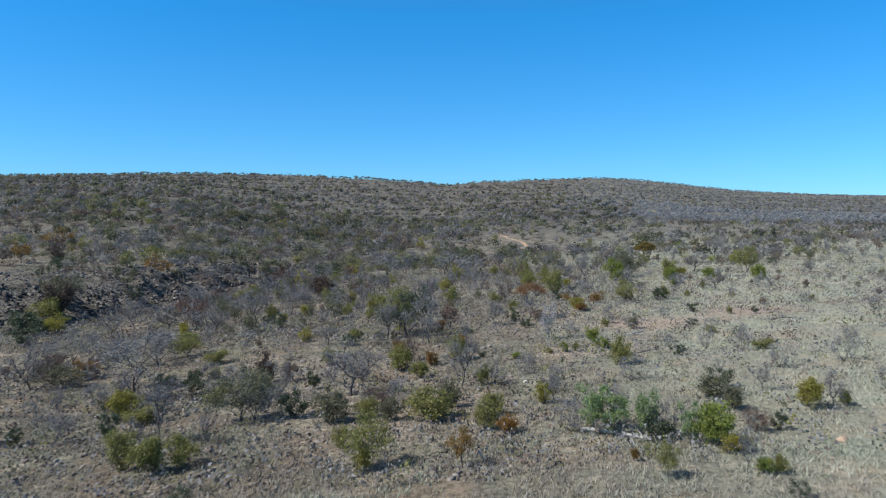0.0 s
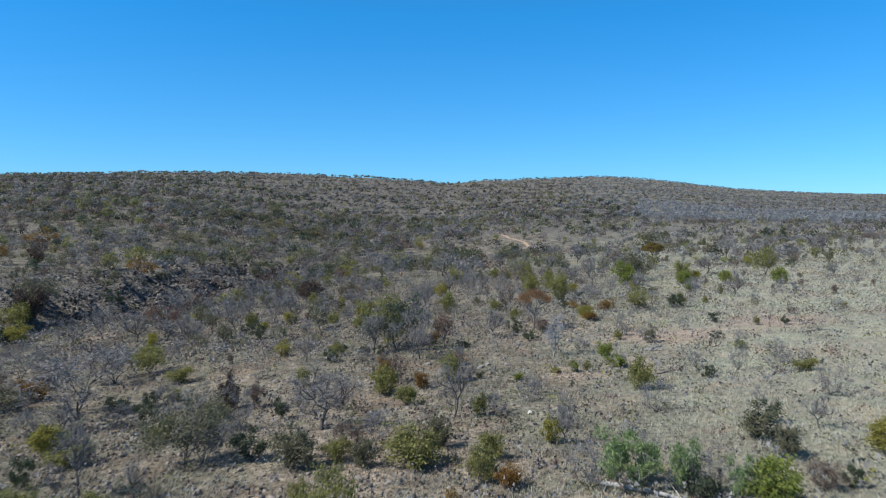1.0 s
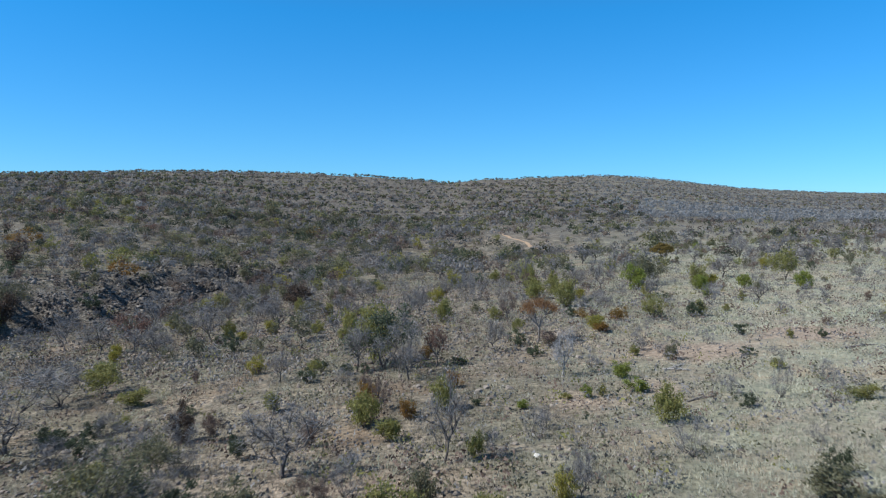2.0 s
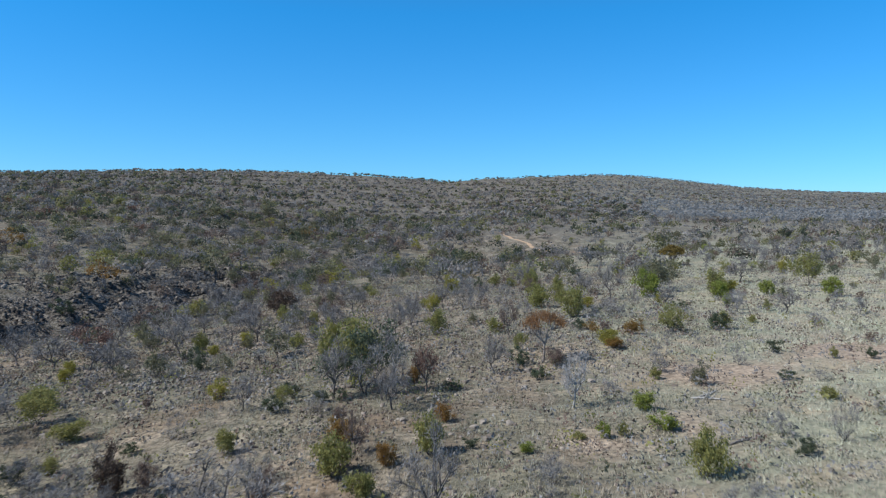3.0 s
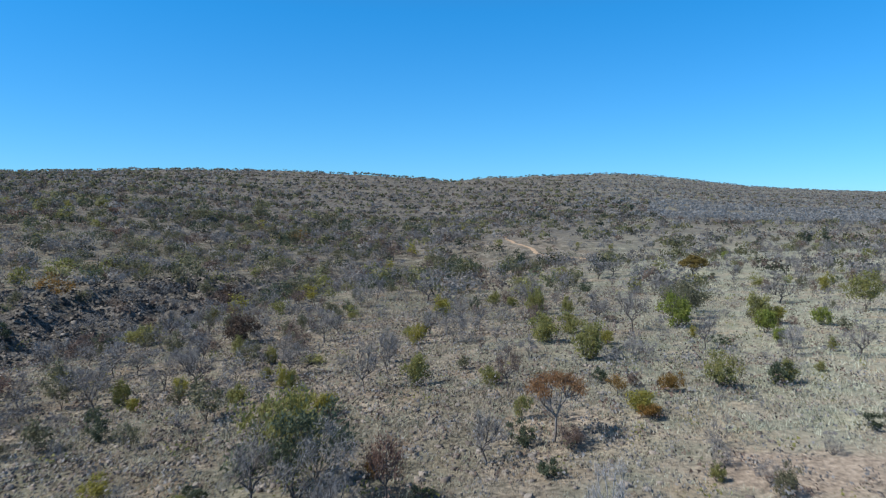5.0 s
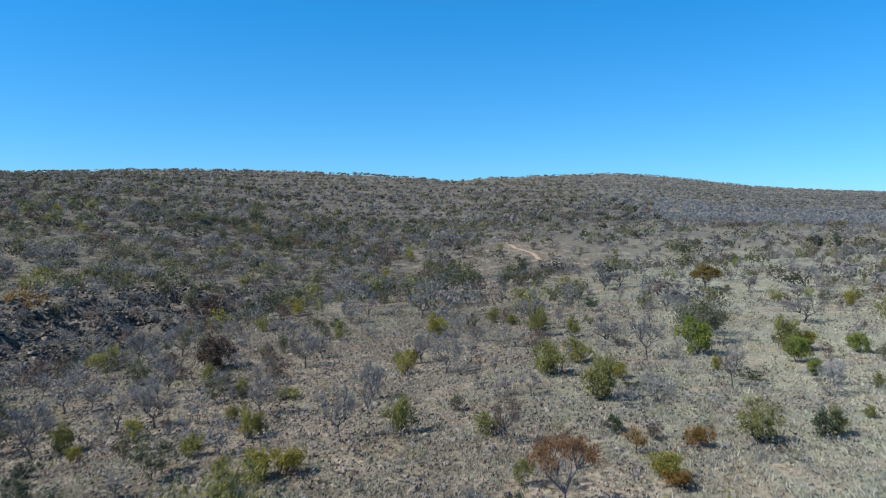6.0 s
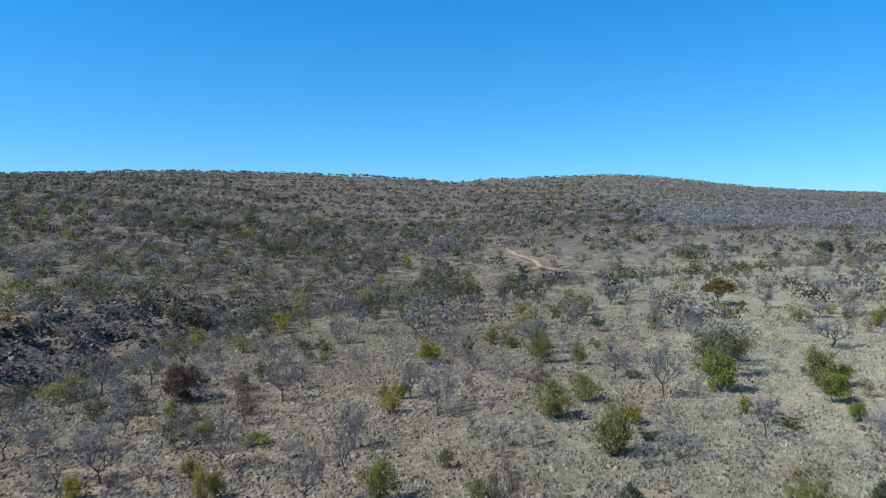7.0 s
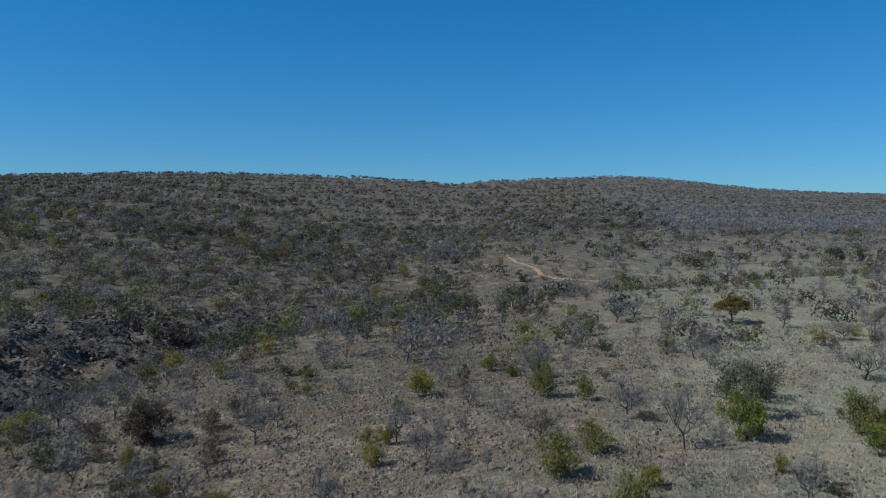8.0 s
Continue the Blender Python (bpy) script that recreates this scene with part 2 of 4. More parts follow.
RIDGE_BEND = [(-0.5, 1.05), (-0.36, 1.25), (-0.15, 2.0), (0.05, 1.9), (0.2, 1.5), (0.45, 1.6)]


def ridge_rise(x, y):
    """How far up the ridge a place lies, 0 at its foot and 1 on its crest, and the crest's height there."""
    b = np.clip((x - 4) / np.maximum(y - 40, 60), -0.9, 0.9)
    far = smooth_curve(b, RIDGE_FAR, 0.08)
    u = (y - 235) / (far - 235)
    rise = np.clip(u, 0, 1) ** smooth_curve(b, RIDGE_BEND, 0.06) * np.clip(1.25 - 0.25 * u, 0, 1)
    return np.clip(rise, 0, 1), smooth_curve(b, RIDGE_TOP, 0.018), u


def height(x, y):
    x, y = np.asarray(x, float), np.asarray(y, float)
    g, deep, r, s = gully(x, y)
    far = ease((s * r - 5 * deep) / 21 + 0.35 * (1 - deep))
    xs = 160 * np.tanh(x / 160)
    ys = 360 - 40 * np.log1p(np.exp(np.clip((360 - np.maximum(y, -40)) / 40, -50, 50)))
    z = -0.93 + 3.17 * xs / 50 + 0.23 * ys / 100 - 0.81 * np.hypot(xs, 30) / 50
    z = z + far * (-6.34 - 3.53 * xs / 50 + 4.01 * np.hypot(xs, 40) / 50 + 1.9 * (ys - 250) / 100 + 1.55 * ease((-x - 20) / 80))
    z = z + g * (-2.2 * deep - 1.1 * (1 - deep)) - 2.4 * np.exp(-(r / 4.5) ** 2) * deep - 0.99 * bump(x, y, -26, 67, 15)
    # low swells, and the spur with the sandy track
    z = z + 0.9 * bump(x, y, 17, 116, 22) - 0.6 * bump(x, y, -22, 112, 15) + 1.2 * bump(x, y, 136, 312, 60)
    z = z + 6.0 * np.exp(-((x - 28) / 42) ** 2) * ease((y - 272) / 42) * (1 - 0.6 * ease((y - 380) / 220))
    rise, crest, u = ridge_rise(x, y)
    z = z + (crest - z) * rise
    # worn ledges of rock run along the slope
    ledge = z / 5.5 + 0.5 * waves(x, y, 160, 12)
    z = z + 0.55 * np.sin(2 * math.pi * ledge) * ease((u - 0.25) / 0.2) * ease((1.02 - u) / 0.15)
    rough = np.clip(y / 300, 0.15, 1)
    z = z + 0.22 * waves(x, y, 26, 5) + 0.5 * rough * waves(x, y, 70, 9)
    # broken rock face on the far bank of the stream
    bank = np.exp(-((r - 14) / 11) ** 2) * (s > 0) * deep
    return z + 1.35 * bank * waves(x, y, 8, 3, 3)


def scree_cover(x, y):
    g, deep, r, s = gully(np.asarray(x, float), np.asarray(y, float))
    far_bank = (np.exp(-((r - 14) / 16) ** 2) * (s > 0) + 0.4 * np.exp(-(r / 4) ** 2) * (s <= 0)) * deep
    return np.clip(far_bank * (1.0 + 0.5 * waves(x, y, 14, 8)), 0, 1)


def pale_cover(x, y):
    """How far the grass is the pale sort of the open flat, against the dark litter of the scrub."""
    side = ease((x + 4 - 0.06 * np.maximum(y - 60, -20)) / (30 + 0.11 * np.maximum(y, 60)))
    # clearings of pale grass on the lower slope
    glade = 0.5 * np.clip(waves(x, y, 26, 79) + 0.15, 0, 1) * ease((y - 170) / 40) * (1 - ease(x / 40))
    return np.clip(side + glade + 0.12 * waves(x, y, 30, 77), 0, 1) * (1 - 0.5 * ease((y - 118) / 65) * (1 - 0.8 * ease(((x - 4) / np.maximum(y - 40, 60) - 0.12) / 0.2)))


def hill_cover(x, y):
    """Stony brown ground of the ridge; the farther slope keeps more pale grass, which also paints distance haze."""
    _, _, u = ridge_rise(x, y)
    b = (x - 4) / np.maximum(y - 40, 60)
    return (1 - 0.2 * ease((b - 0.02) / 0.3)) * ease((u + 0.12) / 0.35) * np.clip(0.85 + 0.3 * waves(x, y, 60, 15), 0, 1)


# bare patches of reddish earth: x, y, radius, strength
def soil_cover(x, y):
    bare = 0.5 * bump(x, y, 23.6, 83, 4.2) + 0.45 * bump(x, y, 35.5, 88, 4.5) + 0.3 * bump(x, y, 20, 84, 2.5) + 0.35 * bump(x, y, 10.8, 67.8, 2.5) + 0.3 * bump(x, y, 17, 70, 3) + 0.2 * bump(x, y, 14, 92, 6)
    bare = bare + 0.14 * bump(x, y, -3, 50, 9) + 0.12 * bump(x, y, -10, 64, 9) + 0.05 * bump(x, y, -10, 104, 26) + 0.07 * bump(x, y, -18, 128, 18) + 0.06 * bump(x, y, 8, 132, 14) + 0.2 * bump(x, y, 20, 235, 22)
    bare = bare + 0.22 * bump(x, y, -72, 530, 48) + 0.2 * bump(x, y, -138, 565, 25) + 0.2 * bump(x, y, 33, 310, 16)
    return np.clip(bare, 0, 1)


def stretch(inner, step, grow, limit):
    """Coordinates from 0 outwards: even steps, then longer and longer ones."""
    out, v = [0.0], step
    while out[-1] < limit:
        out.append(out[-1] + v)
        if out[-1] > inner:
            v *= grow
    return np.array(out)


def sheet(name, verts, faces, mat):
    me = bpy.data.meshes.new(name)
    verts, faces = np.asarray(verts, np.float32), np.asarray(faces, np.int32)
    k = faces.shape[1]
    me.vertices.add(len(verts))
    me.vertices.foreach_set("co", verts.ravel())
    me.loops.add(faces.size)
    me.loops.foreach_set("vertex_index", faces.ravel())
    me.polygons.add(len(faces))
    me.polygons.foreach_set("loop_start", np.arange(0, faces.size, k, dtype=np.int32))
    me.materials.append(mat)
    me.update(calc_edges=True)
    return me


def build_ground():
    right = stretch(60, 1.7, 1.055, 4300)
    xs = np.concatenate([-right[:0:-1], right]) + 5
    ahead = stretch(140, 1.7, 1.028, 4400)
    ys = np.concatenate([20 - stretch(10, 1.5, 1.25, 4300)[:0:-1], 20 + ahead])
    gx, gy = np.meshgrid(xs, ys)
    v = np.stack([gx, gy, height(gx, gy)], -1).reshape(-1, 3)
    n, m = len(xs), len(ys)
    i = (np.arange(m - 1)[:, None] * n + np.arange(n - 1)[None, :]).ravel()
    me = sheet("ground", v, np.stack([i, i + 1, i + n + 1, i + n], -1), GROUND)
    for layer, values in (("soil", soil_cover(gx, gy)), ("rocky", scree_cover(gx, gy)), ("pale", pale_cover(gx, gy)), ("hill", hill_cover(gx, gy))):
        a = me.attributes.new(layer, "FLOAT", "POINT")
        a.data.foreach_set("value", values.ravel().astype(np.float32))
    me.polygons.foreach_set("use_smooth", np.ones(len(me.polygons), bool))
    return tagged(new("ground", me), "dry stony grassland rising to low bushy hills", "ground", kind="structure")


ground = build_ground()


def ground_z(x, y):
    return float(height(np.array([x]), np.array([y]))[0])


# ---- plants: unit shapes, one metre high and one metre across, that are scaled where they stand ----
def tube_mesh(limbs, sides=3):
    verts, faces = [], []
    for a, b, ra, rb in limbs:
        d = b - a
        d = d / (np.linalg.norm(d) + 1e-9)
        u = np.cross(d, (0.3, 0.9, 0.2))
        u /= np.linalg.norm(u) + 1e-9
        w = np.cross(d, u)
        base = len(verts)
        for c, r in ((a, ra), (b, rb)):
            for k in range(sides):
                t = 2 * math.pi * k / sides
                verts.append(c + r * (u * math.cos(t) + w * math.sin(t)))
        for k in range(sides):
            k2 = (k + 1) % sides
            faces.append((base + k, base + k2, base + sides + k2))
            faces.append((base + k, base + sides + k2, base + sides + k))
    return np.array(verts), np.array(faces)


def twig_mesh(rng, tips, each, length, width, lift=0.12):
    """Fine bare twigs: slim tapering slivers that fan out from the tips of the limbs."""
    n = len(tips) * each
    p = np.repeat(np.array([t[0] for t in tips]), each, 0)
    d = np.repeat(np.array([t[1] for t in tips]), each, 0) * 0.6 + rng.normal(0, 0.7, (n, 3)) + np.array([0, 0, lift])
    d /= np.linalg.norm(d, axis=1, keepdims=True)
    p = p + rng.normal(0, length * 0.25, (n, 3))
    side = np.cross(d, rng.normal(0, 1, (n, 3)))
    side /= np.linalg.norm(side, axis=1, keepdims=True) + 1e-9
    long = length * rng.uniform(0.5, 1.3, (n, 1))
    v = np.stack([p - side * width / 2, p + side * width / 2, p + d * long], 1).reshape(-1, 3)
    return v, np.arange(3 * n).reshape(-1, 3)


def leaf_mesh(rng, tips, each, size, scatter, flat=1.0):
    """Leaf sprays: small pointed slips in loose clumps round the tips."""
    n = len(tips) * each
    c = np.repeat(np.array([t[0] for t in tips]), each, 0) + rng.normal(0, scatter, (n, 3)) * np.array([1, 1, flat])
    a = rng.normal(0, 1, (n, 3)) * np.array([1, 1, 1.5]) + np.array([0, 0, 0.9])
    a /= np.linalg.norm(a, axis=1, keepdims=True)
    b = np.cross(a, rng.normal(0, 1, (n, 3)))
    b /= np.linalg.norm(b, axis=1, keepdims=True) + 1e-9
    s = size * rng.uniform(0.55, 1.3, (n, 1))
    v = np.stack([c - a * s * 0.6 - b * s * 0.31, c - a * s * 0.4 + b * s * 0.34, c + a * s * 0.8], 1).reshape(-1, 3)
    return v, np.arange(3 * n).reshape(-1, 3)


SHAPES = {
    # stems, height of the fork, middle and half height of the crown, clumps, size of a clump, lean of the stems
    "shrub": (6, 0.16, 0.52, 0.42, 15, 0.17, 0.10),
    "bush": (6, 0.14, 0.50, 0.44, 26, 0.14, 0.09),
    "tree": (1, 0.40, 0.70, 0.27, 13, 0.17, 0.03),
    "twin": (3, 0.30, 0.62, 0.35, 21, 0.16, 0.07),
    "umbrella": (1, 0.40, 0.84, 0.07, 26, 0.11, 0.05),
    "parasol": (1, 0.34, 0.82, 0.12, 28, 0.14, 0.05),
    "wand": (9, 0.35, 0.56, 0.42, 20, 0.11, 0.16),
    "spread": (1, 0.30, 0.68, 0.27, 15, 0.19, 0.04),
}


# flat-topped shapes, and how far their crown domes
FLAT = {"umbrella": 0.20, "parasol": 0.40}


def unit_skeleton(rng, shape, bare, pale=False):
    """Stems, limbs that reach for loose clumps all over the crown, and small branches inside each clump."""
    stems, fork, middle, half, clumps, clump, lean = SHAPES[shape]
    limbs, tips, forks = [], [], []
    thick = 0.032 if stems < 3 else 0.013
    if pale:
        thick *= 1.4 if stems < 3 else 0.8
    for k in range(stems):
        a = 2 * math.pi * (k + rng.uniform(-0.3, 0.3)) / stems
        out = np.array([math.cos(a), math.sin(a), 0])
        foot = out * 0.008 * (stems > 1)
        bend = foot + out * lean * rng.uniform(0.3, 0.9) + np.array([*rng.normal(0, 0.025, 2), fork * rng.uniform(0.4, 0.6)])
        top = bend + out * lean * rng.uniform(0.4, 1.2) + np.array([*rng.normal(0, 0.03, 2), fork * rng.uniform(0.4, 0.6)])
        limbs += [(foot, bend, thick, thick * 0.85), (bend, top, thick * 0.85, thick * 0.7)]
        forks.append(top)
    if stems < 4:
        # a few crooked main limbs carry the crown
        mains = []
        for f in forks:
            number = 4 if stems == 1 else 2
            turn = rng.uniform(0, 6.28)
            for k in range(number):
                a = turn + 2 * math.pi * (k + rng.uniform(-0.25, 0.25)) / number
                reach = rng.uniform(0.12, 0.24)
                node = f + np.array([math.cos(a) * reach, math.sin(a) * reach, (middle - fork) * rng.uniform(0.25, 0.65)])
                kink = f * 0.5 + node * 0.5 + rng.normal(0, 0.03, 3)
                limbs += [(f, kink, thick * 0.65, thick * 0.55), (kink, node, thick * 0.55, thick * 0.45)]
                mains.append(node)
        forks = mains
    golden = math.pi * (3 - 5 ** 0.5)
    uneven = rng.uniform(0, 6.28, 3)
    for k in range(clumps):
        if shape in ("bush", "shrub", "twin") and rng.uniform() < 0.14:
            continue
        u = 1 - 2 * (k + 0.5) / clumps
        r = (1 - u * u) ** 0.5
        if shape in FLAT:
            u, r = 0.0, ((k + 0.5) / clumps) ** 0.5
        t = golden * k + rng.uniform(-0.5, 0.5)
        depth = rng.uniform(0.35 if shape == "bush" else 0.55, 0.97) if shape not in FLAT else 0.95
        p = np.array([math.cos(t) * r * 0.5 * depth, math.sin(t) * r * 0.5 * depth, middle + u * half * depth])
        if shape in FLAT:
            p[2] = middle - 0.6 * FLAT[shape] + FLAT[shape] * (1 - (2 * math.hypot(p[0], p[1])) ** 2) + rng.normal(0, 0.025)
        else:
            swell = 1 + 0.22 * math.sin(t + uneven[0]) + 0.16 * math.sin(2 * t + uneven[1])
            p[:2] *= rng.uniform(0.75, 1.12) * swell
            p[2] *= 1 + 0.16 * math.sin(t + uneven[2])
            if shape in ("bush", "wand"):
                # stems fan out from a narrow foot
                p[:2] *= 0.62 + 0.5 * min(1.0, p[2])
            p[2] += rng.normal(0, 0.05)
        p[2] = max(p[2], 0.10)
        start = min(forks, key=lambda f: np.linalg.norm((f - p)[:2]) + 0.4 * max(0.0, f[2] - p[2]))
        if start[2] > p[2]:
            start = start * np.array([0.6, 0.6, 0.45])
        knee = start + (p - start) * np.array([0.62, 0.62, 0.42]) + rng.normal(0, 0.035, 3)
        limbs += [(start, knee, thick * 0.42, thick * 0.32), (knee, p, thick * 0.32, thick * 0.2)]
        way = (p - knee) / (np.linalg.norm(p - knee) + 1e-9)
        for j in range(7 if bare else 5):
            e = rng.normal(0, 1, 3) + way * 0.9 + np.array([0, 0, 0.35])
            if shape in FLAT:
                e[2] *= 0.3
            e /= np.linalg.norm(e)
            q = p + e * clump * rng.uniform(0.35, 1.0)
            q[2] = max(q[2], 0.03)
            limbs.append((knee * 0.3 + p * 0.7 if j % 2 else p, q, thick * 0.2, thick * 0.08))
            tips += [(q, e), (p * 0.45 + q * 0.55, e)]
    return limbs, tips


# kind: shape, bark, crown material, leaves per tip, leaf size, scatter, twigs per tip, label, category
KINDS = {
    "bare_shrub": ("shrub", BARK, TWIG, 0, 0, 0, 6, "leafless grey shrub with fine twigs on dry ground", "shrub"),
    "bare_tree": ("spread", BARK, TWIG, 0, 0, 0, 6, "small leafless grey tree with a fine twiggy crown", "tree"),
    "bare_twin": ("twin", BARK, TWIG, 0, 0, 0, 6, "many-stemmed leafless grey tree on stony ground", "tree"),
    "brown_shrub": ("bush", BARK, BROWN_TWIG, 0, 0, 0, 10, "dense leafless red-brown domed shrub", "shrub"),
    "brown_dome": ("bush", BARK, UMBER, 20, 0.042, 0.062, 4, "dense dark brown domed bush on stony ground", "bush"),
    "brown_tree": ("tree", BARK, BROWN_TWIG, 0, 0, 0, 9, "small bare tree with brown withered twigs", "tree"),
    "dead_tree": ("spread", PALE_BARK, PALE_TWIG, 0, 0, 0, 5, "dead bleached tree with bare white branches", "tree"),
    "olive_bush": ("bush", BARK, OLIVE, 12, 0.05, 0.068, 0, "olive-green leafy bush in dry grass", "bush"),
    "olive_tree": ("twin", BARK, OLIVE, 12, 0.046, 0.068, 0, "small tree with a loose olive-green crown", "tree"),
    "yellow_bush": ("bush", BARK, YELLOW, 12, 0.05, 0.066, 0, "yellowing leafy bush in dry grass", "bush"),
    "green_bush": ("bush", BARK, GREEN, 12, 0.053, 0.062, 0, "fresh green leafy bush in dry grass", "bush"),
    "sage_bush": ("bush", BARK, SAGE, 12, 0.05, 0.066, 0, "grey-olive leafy bush on the slope", "bush"),
    "sage_tree": ("twin", BARK, SAGE, 13, 0.042, 0.068, 0, "small tree with a thin grey-olive crown", "tree"),
    "dark_bush": ("shrub", BARK, DARK, 14, 0.06, 0.06, 0, "low dark green bush on stony ground", "bush"),
    "dark_tree": ("twin", BARK, DARK, 13, 0.042, 0.066, 0, "dark green rounded tree on the slope", "tree"),
    "dense_tree": ("bush", BARK, DEEP, 20, 0.062, 0.075, 0, "solitary dense dark green tree on open ground", "tree"),
    "rust_bush": ("bush", BARK, RUST, 12, 0.05, 0.066, 0, "rusty orange-brown withered bush", "bush"),
    "faded_bush": ("bush", BARK, FADED, 15, 0.045, 0.066, 0, "withered red-brown bush on the slope", "bush"),
    "rust_tree": ("tree", BARK, RUST, 12, 0.046, 0.068, 0, "small tree with rusty withered leaves", "tree"),
    "red_umbrella": ("umbrella", GREY_WOOD, RED, 8, 0.030, 0.048, 4, "flat-topped tree with red-brown withered leaves and pale trunk", "tree"),
    "flat_acacia": ("parasol", BARK, ACACIA, 22, 0.05, 0.05, 0, "low domed brown thorn tree with dark limbs", "tree"),
    "faded_tree": ("spread", BARK, FADED, 5, 0.045, 0.06, 4, "bare tree with faded red-brown leaf remains", "tree"),
    "green_wands": ("wand", PALE_BARK, WAND, 8, 0.05, 0.055, 4, "clump of upright grey-green stems", "bush"),
}


def make_plant(kind, seed, fine):
    """One plant of a kind; fine: full detail, or fewer and larger leaves for plants that stay far away."""
    shape, bark, crown_mat, leaves, size, scatter, twigs, label, category = KINDS[kind]
    rng = np.random.RandomState(seed)
    limbs, tips = unit_skeleton(rng, shape, leaves == 0, bark is PALE_BARK)
    if not fine:
        rng.shuffle(limbs)
        limbs = [b for b in limbs if b[2] > 0.40 * max(c[2] for c in limbs)]
        tips = [tips[k] for k in rng.permutation(len(tips))[:44]]
        leaves, size, scatter = (15 if leaves else 0), 0.07, (0.07 if shape not in FLAT else 0.04)
        twigs = 9 if twigs else 0
    root = new(kind_name(kind))
    root.empty_display_size = 0.1
    trunk = new("trunk", sheet("trunk", *tube_mesh(limbs), bark))
    pieces = []
    if twigs:
        pieces.append(twig_mesh(rng, tips, twigs, 0.13 if fine else 0.19, 0.007 if fine else 0.021))
    if leaves:
        pieces.append(leaf_mesh(rng, tips, leaves, size, scatter, 0.6 if shape in FLAT else 1.0))
    verts = np.concatenate([p[0] for p in pieces])
    faces = np.concatenate([p[1] + o for p, o in zip(pieces, np.cumsum([0] + [len(p[0]) for p in pieces[:-1]]))])
    crown = new("crown", sheet("crown", verts, faces, crown_mat))
    trunk.parent = crown.parent = root
    return tagged(root, label, category)


def kind_name(kind):
    return {"green_wands": "stem_clump"}.get(kind, kind)


STOCK = {}
TAKEN = []
place_rng = random.Random(11)


def plant(kind, x, y, wide, tall, fine=True):
    """Stands a plant of a kind, of that width and height, on the ground."""
    variants = 5 if fine else 3
    key = (kind, fine, place_rng.randrange(variants))
    turn = place_rng.uniform(0, 2 * math.pi)
    m = Matrix.Translation((x, y, ground_z(x, y) - 0.03)) @ Matrix.Rotation(turn, 4, "Z")
    TAKEN.append((x, y, wide))
    size = Matrix.Diagonal((wide, wide, tall, 1))
    if key not in STOCK:
        STOCK[key] = make_plant(kind, 100 * sorted(KINDS).index(kind) + 10 * fine + key[2], fine)
        ob = STOCK[key]
        ob.matrix_basis = m @ size
    else:
        # the stock plant carries its own scale, which copy_thing applies again
        s = STOCK[key].scale
        ob = copy_thing(STOCK[key], m @ Matrix.Diagonal((wide / s[0], wide / s[1], tall / s[2], 1)))
    label = KINDS[kind][7]
    ob["label"] = ("tall " if tall > 3.0 else "knee-high " if tall < 1.0 else "") + label
    ob["group"] = kind_name(kind).replace("_", " ") + " growth on the veld"
    return ob


# ---- bushes and trees that stand out: kind, x, y, width, height ----
plant("olive_tree", 10.7, 34.4, 1.31, 1.63)
plant("bare_tree", 14.4, 34.4, 0.86, 2.16)
plant("green_bush", 15.2, 34.4, 1.06, 0.86)
plant("olive_bush", 15.9, 34.4, 0.81, 1.01)
plant("rust_bush", 9.9, 37.1, 0.60, 0.78)
plant("yellow_bush", 15.3, 37.9, 1.68, 1.01)
plant("rust_tree", 1.4, 38.8, 1.58, 1.86)
plant("yellow_bush", -3.8, 39.2, 1.22, 1.33)
plant("green_bush", 14.7, 39.6, 2.64, 2.35)
plant("olive_tree", -3.7, 39.7, 2.37, 2.67)
plant("olive_bush", -15.5, 40.4, 2.26, 2.36)
plant("green_wands", 13.8, 40.4, 1.56, 2.23)
plant("olive_bush", -17.5, 41.4, 2.32, 2.30)
plant("dark_bush", 12.2, 41.4, 1.85, 1.46)
plant("olive_bush", -14.2, 41.6, 2.02, 1.84)
plant("bare_shrub", 12.5, 41.9, 1.56, 1.78)
plant("brown_shrub", 17.9, 41.9, 1.62, 1.42)
plant("green_wands", 11.8, 42.1, 1.88, 2.51)
plant("dark_bush", 19.2, 42.2, 1.00, 1.07)
plant("bare_shrub", 13.3, 42.6, 1.59, 2.00)
plant("green_wands", 9.8, 43.1, 3.05, 2.69)
plant("olive_bush", -5.6, 43.2, 1.23, 1.29)
plant("bare_shrub", 7.9, 43.8, 2.78, 1.93)
plant("rust_bush", 4.2, 44.1, 1.71, 1.07)
plant("green_wands", 9.3, 44.3, 1.52, 2.21)
plant("bare_shrub", 10.7, 44.4, 1.66, 2.52)
plant("olive_bush", 3.0, 45.0, 1.75, 1.86)
plant("bare_tree", -14.1, 45.4, 0.98, 1.95)
plant("yellow_bush", 22.7, 45.5, 1.97, 2.07)
plant("bare_tree", 24.1, 45.5, 1.55, 2.00)
plant("sage_bush", 18.2, 46.0, 1.61, 1.53)
plant("bare_tree", -17.2, 46.1, 2.38, 3.97)
plant("olive_bush", 25.1, 46.2, 0.90, 1.05)
plant("olive_bush", -0.4, 47.6, 3.70, 2.09)
plant("sage_bush", -3.2, 48.0, 1.72, 1.59)
plant("olive_bush", 3.6, 48.4, 1.85, 1.49)
plant("sage_bush", -7.1, 48.7, 3.0, 2.2)
plant("olive_bush", -4.7, 49.0, 1.89, 1.52)
plant("sage_bush", 17.9, 49.0, 2.70, 1.68)
plant("bare_tree", 7.8, 50.1, 1.46, 2.23)
plant("sage_tree", -13.3, 50.2, 4.17, 3.43)
plant("bare_tree", 21.8, 50.3, 1.41, 1.73)
plant("sage_bush", 0.8, 50.6, 1.79, 1.76)
plant("yellow_bush", 7.0, 50.6, 1.49, 1.59)
